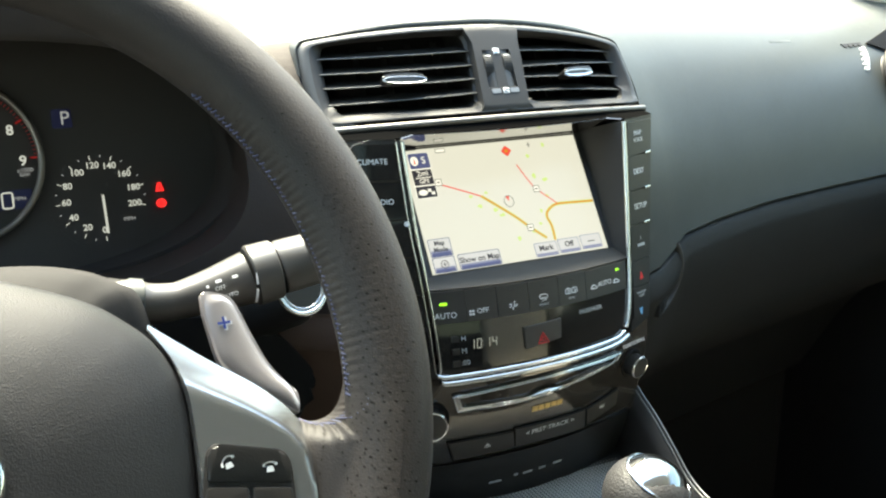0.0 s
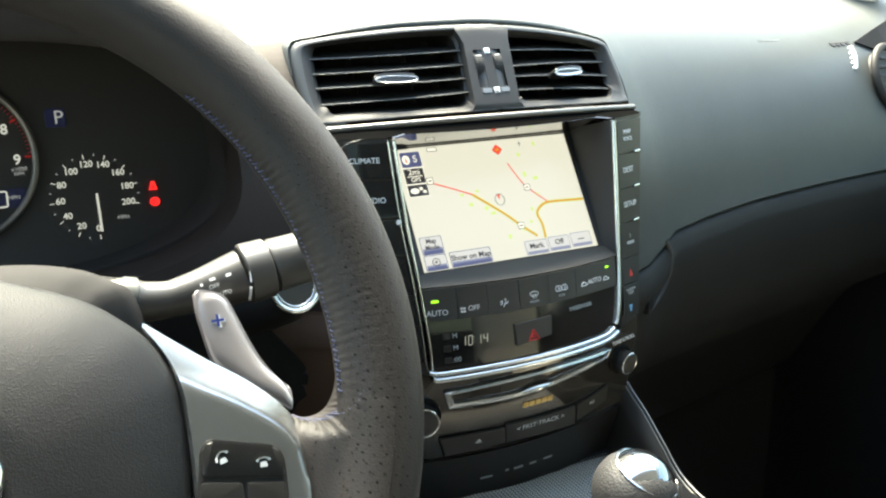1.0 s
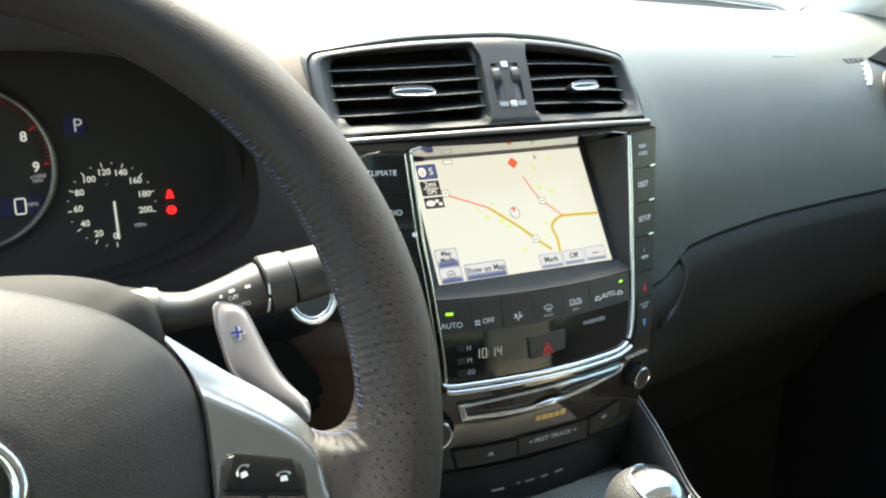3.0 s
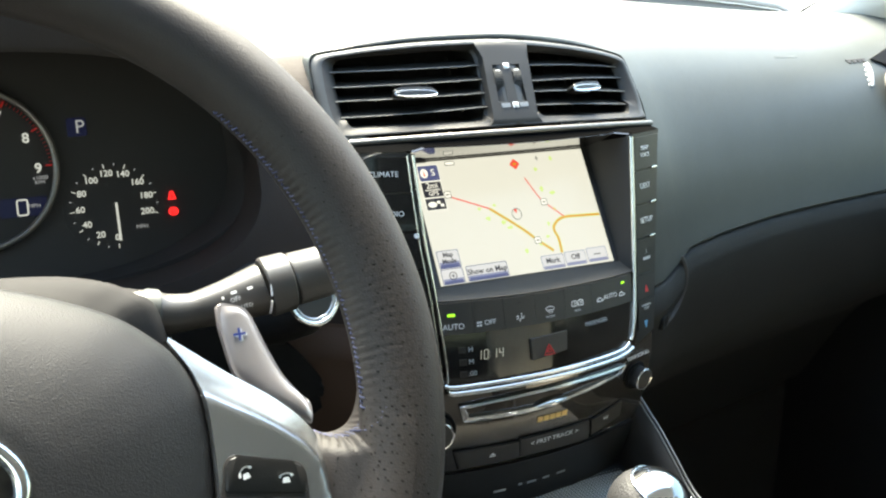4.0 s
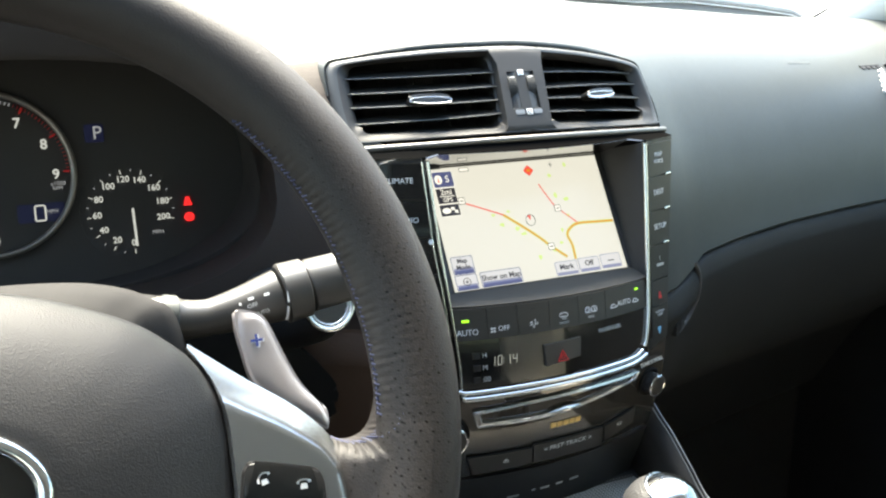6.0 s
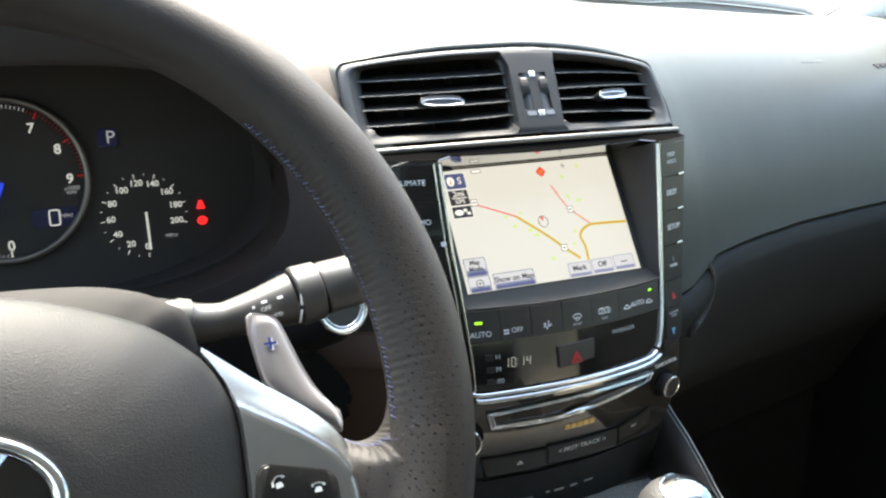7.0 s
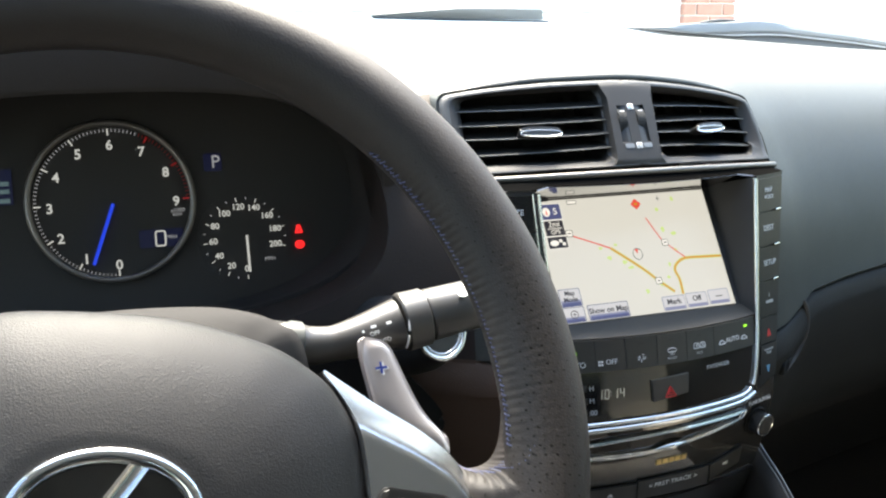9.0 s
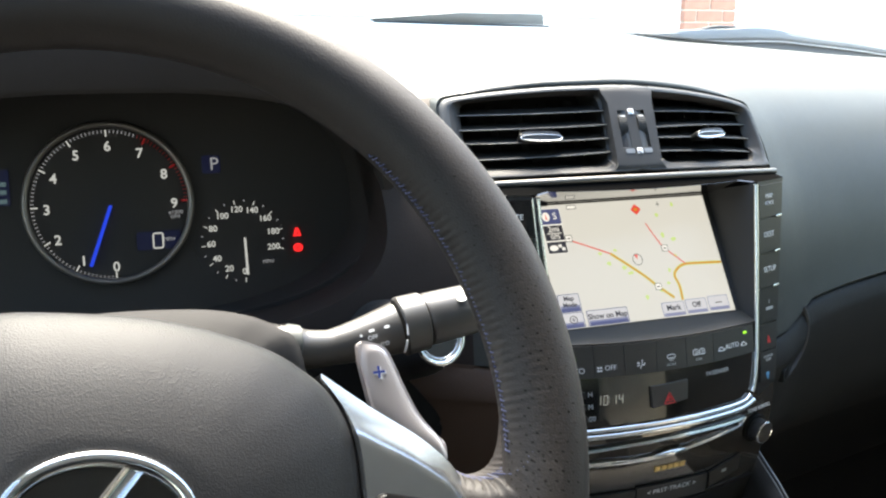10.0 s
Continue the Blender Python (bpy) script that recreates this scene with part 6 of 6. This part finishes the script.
# fan, seat-flow, demist symbols
for dx, dz in ((-0.0010, 0.0008), (0.0010, 0.0008), (-0.0010, -0.0012), (0.0010, -0.0012)):
    part("fan_symbol", plate(ring_points(0, 0, 0.0010, 0.0008, 8), on_face(-0.0548 + dx, 0.8803 + dz, INK), 0, 0.0001), WHITE_INK, CLIMATE[1])
for pts in (((0.0010, 0.0016), (0.0013, -0.0004), (-0.0001, -0.0008), (-0.0004, -0.0027)), ((0.0013, -0.0004), (0.0027, -0.0002), (0.0030, 0.0012)), ((-0.0030, 0.0012), (-0.0012, 0.0011)), ((-0.0030, -0.0006), (-0.0013, -0.0004)), ((-0.0020, 0.0020), (-0.0012, 0.0011), (-0.0018, 0.0002))):
    part("airflow_symbol", tube([on_face(-0.0241, 0.8808, INK) @ Vector((*p, 0)) for p in pts], 0.00034, 6), WHITE_INK, CLIMATE[2])
part("airflow_symbol", plate(ring_points(0, 0, 0.0006, 0.0006, 10), on_face(-0.0230, 0.8834, INK), 0, 0.0001), WHITE_INK, CLIMATE[2])


def curve_on(key, x, z, pts, r=0.00033, name="demist_symbol"):
    part(name, tube([on_face(x, z, INK) @ Vector((*p, 0)) for p in smooth_line(pts, 4)], r, 6), WHITE_INK, key)


curve_on(CLIMATE[3], 0.0003, 0.8834, [(-0.0027, -0.0009), (-0.0032, 0.0011), (0.0, 0.0020), (0.0032, 0.0011), (0.0027, -0.0009), (0.0, -0.0005), (-0.0027, -0.0009)], r=0.00026)
for dx in (-0.0013, 0.0, 0.0013):
    curve_on(CLIMATE[3], 0.0003 + dx, 0.8818, [(0.0, -0.0013), (0.0004, -0.0004), (-0.0003, 0.0006), (0.0, 0.0014)], r=0.0002)
mark("FRONT", 0.0003, 0.8782, 0.0024, DIM_INK, parent=CLIMATE[3])
for dx in (-0.0027, 0.0029):
    curve_on(CLIMATE[4], 0.0241 + dx, 0.8838, [(-0.0022, -0.0016), (-0.0018, 0.0017), (0.0018, 0.0017), (0.0022, -0.0016), (-0.0022, -0.0016)], r=0.00026)
    curve_on(CLIMATE[4], 0.0241 + dx, 0.8838, [(-0.0005, -0.0012), (0.0003, 0.0), (-0.0003, 0.0012)], r=0.0002)
    curve_on(CLIMATE[4], 0.0241 + dx, 0.8838, [(0.0007, -0.0012), (0.0013, 0.0), (0.0008, 0.0012)], r=0.0002)
mark("REAR", 0.0241, 0.8787, 0.0024, DIM_INK, parent=CLIMATE[4])
for x in (0.0455, 0.0680):
    curve_on(CLIMATE[5], x, 0.8822, [(-0.0028, -0.0008), (-0.0022, 0.0004), (-0.0010, 0.0015), (0.0008, 0.0015), (0.0018, 0.0004), (0.0028, 0.0001), (0.0028, -0.0008), (0.0, -0.0009), (-0.0028, -0.0008)], r=0.00032, name="recirculate_symbol")
mark("< PRST\u00b7TRACK >", 0.0085, 0.7803, 0.0058, WHITE_INK, 0.0007, AUDIO_KEYS[1])
for dx in (-0.0012, 0.0004):
    part("play_symbol", box((-0.0004, -0.0017, 0), (0.0004, 0.0017, 0.0001), place=on_face(0.0592 + dx, 0.7826, 0.0008)), WHITE_INK, AUDIO_KEYS[2])
part("play_symbol", plate([(-0.0012, -0.0016), (0.0012, 0), (-0.0012, 0.0016)], on_face(0.0567, 0.7825, 0.0007), 0, 0.0001), WHITE_INK, AUDIO_KEYS[2])
part("eject_symbol", plate([(-0.0024, -0.0004), (0.0024, -0.0004), (0, 0.0022)], on_face(-0.0425, 0.7770, 0.0007), 0, 0.0001), WHITE_INK, AUDIO_KEYS[0])
part("eject_symbol", box((-0.0024, -0.0016, 0), (0.0024, -0.0009, 0.0001), place=on_face(-0.0425, 0.7770, 0.0007)), WHITE_INK, AUDIO_KEYS[0])
# Pale bars painted on the tray door as its white reflections.
for x, z, w in ((-0.030, 0.7385, 0.010), (-0.013, 0.7405, 0.003), (-0.003, 0.7400, 0.008), (0.010, 0.7402, 0.006), (0.024, 0.7405, 0.008)):
    part("reflection_bar", box((-w / 2, -0.0010, 0), (w / 2, 0.0010, 0.0002), place=on_face(x, z, 0.0003)), DIM_INK, STACK)

# ---- side columns of keys ----
COLUMN_KEYS = {1: [], -1: []}
for s in (1, -1):
    def col(z):
        """Inner and outer edge of the key column at height z."""
        return 0.0945 - (0.995 - z) * 0.066, 0.1255 - (0.9975 - z) * 0.150
    cuts = [0.9955, 0.9705, 0.9448, 0.9193, 0.8925, 0.8720, 0.8475] if s > 0 else [0.9955, 0.9705, 0.9448, 0.9193, 0.8935, 0.8720, 0.8475]
    for a, b in zip(cuts, cuts[1:]):
        (ia, oa), (ib, ob) = col(a - 0.0007), col(b + 0.0007)
        quad = [(ia, a - 0.0007), (oa, a - 0.0007), (ob, b + 0.0007), (ib, b + 0.0007)]
        if s < 0:
            quad = [(-oa, a - 0.0007), (-ia, a - 0.0007), (-ib, b + 0.0007), (-ob, b + 0.0007)]
        COLUMN_KEYS[s].append(part("column_key", push_key(quad, 0.0012, 0.004, 0.0006), PANEL_BLACK if s > 0 else GLOSS_BLACK, STACK))
        if s > 0 and b > 0.90:
            part("key_tip", box((-0.0036, -0.0010, -0.001), (0.0036, 0.0010, 0.0012), 0.0004, place=on_face(ob - 0.0050, b, 0.0014)), CHROME, COLUMN_KEYS[s][-1], "small chrome key tip")
mark("MAP", 0.1060, 0.9862, 0.0050, WHITE_INK, 0.0014, COLUMN_KEYS[1][0])
mark("VOICE", 0.1060, 0.9810, 0.0042, WHITE_INK, 0.0014, COLUMN_KEYS[1][0])
mark("DEST", 0.1040, 0.9580, 0.0058, WHITE_INK, 0.0014, COLUMN_KEYS[1][1])
mark("SETUP", 0.1032, 0.9322, 0.0058, WHITE_INK, 0.0014, COLUMN_KEYS[1][2])
part("search_symbol", box((-0.0003, -0.0016, 0), (0.0003, 0.0016, 0.0001), place=on_face(0.1002, 0.9085, 0.0014)), DIM_INK, COLUMN_KEYS[1][3])
part("key_bar", box((-0.0045, -0.0011, 0), (0.0045, 0.0011, 0.0001), place=on_face(0.1002, 0.9035, 0.0014)), DIM_INK, COLUMN_KEYS[1][3])
part("temperature_symbol", plate([(-0.0022, -0.0028), (0.0022, -0.0028), (0.0006, 0.0026), (-0.0006, 0.0026)], on_face(0.0972, 0.8800, 0.0014), 0, 0.0001), RED_INK, COLUMN_KEYS[1][4], "red temperature arrow")
part("temperature_symbol", plate([(-0.0006, -0.0026), (0.0006, -0.0026), (0.0022, 0.0028), (-0.0022, 0.0028)], on_face(0.0935, 0.8525, 0.0014), 0, 0.0001), PALE_BLUE, COLUMN_KEYS[1][5], "blue temperature arrow")
mark("PASSENGER", 0.0955, 0.8672, 0.0022, DIM_INK, 0.0014, COLUMN_KEYS[1][4])
mark("TEMP", 0.0952, 0.8645, 0.0030, DIM_INK, 0.0014, COLUMN_KEYS[1][4])
mark("TUNE\u00b7SCROLL", 0.0845, 0.8290, 0.0042, WHITE_INK, 0.0003)
mark("CLIMATE", -0.1105, 0.9835, 0.0052, WHITE_INK, 0.0014, COLUMN_KEYS[-1][0])
mark("AUDIO", -0.1070, 0.9570, 0.0052, WHITE_INK, 0.0014, COLUMN_KEYS[-1][1])
part("marker_dot", plate(ring_points(0, 0, 0.0017, 0.0017, 12), on_face(-0.0931, 0.9425, 0.0030), 0, 0.0008), WHITE_INK, STACK)

# vent control symbols
for x, z, turn in ((0.0003, 1.0496, 0), (-0.0002, 1.0230, 12)):
    icon = part("vent_symbol", box((-0.0023, -0.0022, 0), (0.0023, 0.0022, 0.0004), 0.0001, place=on_face(x, z, 0.0024)), WHITE_INK, VENT, "white square with an air symbol")
    part("symbol_arc", tube([on_face(x, z, 0.0029) @ Vector((0.0013 * math.cos(q), 0.0013 * math.sin(q), 0)) for q in (radians(turn + 300 * k / 12) for k in range(13))], 0.0003, 6), PALE_BLUE if turn == 0 else DARK_PLASTIC, icon)

# ---- markings on the stalk ----
STK = axes((-0.240, 0.4545, 0.9490), (1, 0, 0.17), (0, 0.25, 1))
lettering("OFF", 0.0032, STK @ pose(-0.0015, 0.0024, 0.0008), WHITE_INK, STALK)
lettering("AUTO", 0.0029, STK @ pose(0.0022, -0.0024, 0.0012), WHITE_INK, STALK)
for x, y, w in ((-0.0075, 0.0050, 0.0012), (-0.0015, 0.0062, 0.0030), (0.0070, 0.0060, 0.0028), (-0.0078, -0.0004, 0.0010)):
    part("stalk_symbol", box((-w / 2, -0.0007, 0), (w / 2, 0.0007, 0.0002), place=STK @ pose(x, y, 0.0008, -18)), WHITE_INK, STALK)
part("stalk_symbol", plate(ring_points(0, 0, 0.0028, 0.0022, 14), axes((-0.1905, 0.4585, 0.9665), (1, 0, 0.13), (0, 0.8, 0.6)), -0.0004, 0.0006), WHITE_INK, STALK)

# ---- stitching and perforations of the rim ----
def rim_place(deg, around, lift=0.0):
    a, q = radians(deg), radians(around)
    r, w = (RIM_T + lift) * math.cos(q), 0.96 * (RIM_T + lift) * math.sin(q)
    return on_rim((RIM_R + r) * math.cos(a), (RIM_R + r) * math.sin(a), w)


bm = bmesh.new()
for k in range(70):
    deg = -9 + 0.72 * k
    a, b = rim_place(deg, 166 + (k % 2) * 5, 0.0), rim_place(deg + 0.55, 179 - (k % 2) * 4, 0.0)
    piece = tube([a, a.lerp(b, 0.5) + (rim_place(deg, 170, 0.0012) - rim_place(deg, 170)), b], 0.00042, 5)
    tmp = bpy.data.meshes.new("tmp")
    piece.to_mesh(tmp)
    piece.free()
    bm.from_mesh(tmp)
    bpy.data.meshes.remove(tmp)
for k in range(96, len(ARM) - 4, 5):
    a, b = SPOKE_ROWS[2][k], SPOKE_ROWS[4][k + 3]
    piece = tube([a, a.lerp(b, 0.5) + (b - SPOKE_ROWS[6][k]) * -0.05 + WHEEL.to_3x3() @ Vector((0, 0, 0.0006)), b], 0.00036, 5)
    tmp = bpy.data.meshes.new("tmp")
    piece.to_mesh(tmp)
    piece.free()
    bm.from_mesh(tmp)
    bpy.data.meshes.remove(tmp)
tagged(part("stitching", bm, BLUE_THREAD, STEER, "blue cross stitching"), kind="stuff")
bm = bmesh.new()


def punch(c, nrm, r, along):
    """One small slit, longer in the direction along."""
    e1 = (along - nrm * along.dot(nrm)).normalized()
    e2 = nrm.cross(e1)
    bm.faces.new([bm.verts.new(c + nrm * 0.00025 + r * (1.5 * math.cos(t) * e1 + 0.72 * math.sin(t) * e2)) for t in (2 * math.pi * m / 8 for m in range(8))])


for i in range(70):
    deg = 40 - 1.2 * i + random.uniform(-0.10, 0.10)
    for j in range(7):
        if i < 24 and random.random() > i / 24:
            continue
        q = 68 + 15.5 * j + (7.75 if i % 2 else 0.0) + random.uniform(-1.2, 1.2)
        c = rim_place(deg + random.uniform(-0.15, 0.15), q)
        punch(c, (rim_place(deg, q, 0.002) - c).normalized(), random.uniform(0.00042, 0.00054) * float(np.interp(deg, [-8, 40], [1.0, 0.6])), rim_place(deg + 0.5, q + 9) - c)
SPOKE_D = [0.0035 + 0.0052 * m for m in range(9)]
for i, k in enumerate(range(60, len(ARM) - 2, 8)):
    line = [r[k] for r in SPOKE_ROWS]
    for m, d in enumerate(SPOKE_D):
        d += (0.0026 if i % 2 else 0.0) + random.uniform(-0.0003, 0.0003)
        j = next((n for n, v in enumerate(ROW_D) if v >= d), None)
        if j is None:
            continue
        a = line[j - 1].lerp(line[j], (d - ROW_D[j - 1]) / (ROW_D[j] - ROW_D[j - 1]))
        hub = WHEEL.inverted() @ a
        nrm = (line[j] - line[j - 1]).cross(SPOKE_ROWS[j][k + 1] - SPOKE_ROWS[j][k - 1])
        if nrm.length < 1e-12 or math.hypot(hub.x + 0.0090, hub.y) > 0.178:
            continue
        nrm.normalize()
        if nrm.dot(WHEEL.to_3x3() @ Vector((0, 0, 1))) < 0:
            nrm = -nrm
        punch(a, nrm, random.uniform(0.00042, 0.00054), line[j] - line[j - 1])
tagged(part("perforation", bm, PUNCH_BLACK, STEER, "fine rows of punched holes"), kind="stuff")

# ---- textured mat in the tray ----
MAT = thing("tray_mat", "woven black mat in the tray ahead of the shifter", "mat")
part("mat_base", box((-0.090, 0.44, 0.716), (0.090, 0.572, 0.7205)), MAT_TEX, MAT)
bm = bmesh.new()
for i in range(60):
    for j in range(44):
        x, y = -0.0885 + 0.003 * i, 0.442 + 0.003 * j
        z = 0.7206
        v = [bm.verts.new(p) for p in ((x, y, z), (x + 0.0018, y, z), (x + 0.0018, y + 0.0018, z), (x, y + 0.0018, z), (x + 0.0009, y + 0.0009, z + 0.0016))]
        for a, b in ((0, 1), (1, 2), (2, 3), (3, 0)):
            bm.faces.new((v[a], v[b], v[4]))
tagged(part("mat_studs", bm, MAT_STUD, MAT), kind="stuff")

# ---- bricks of the pier ----
for k in range(34):
    z = 0.01 + 0.075 * k
    for length, x in (((0.090, 3.19), (0.190, 3.29), (0.090, 3.49)) if k % 2 else ((0.190, 3.19), (0.190, 3.39))):
        brick(length, x, z)
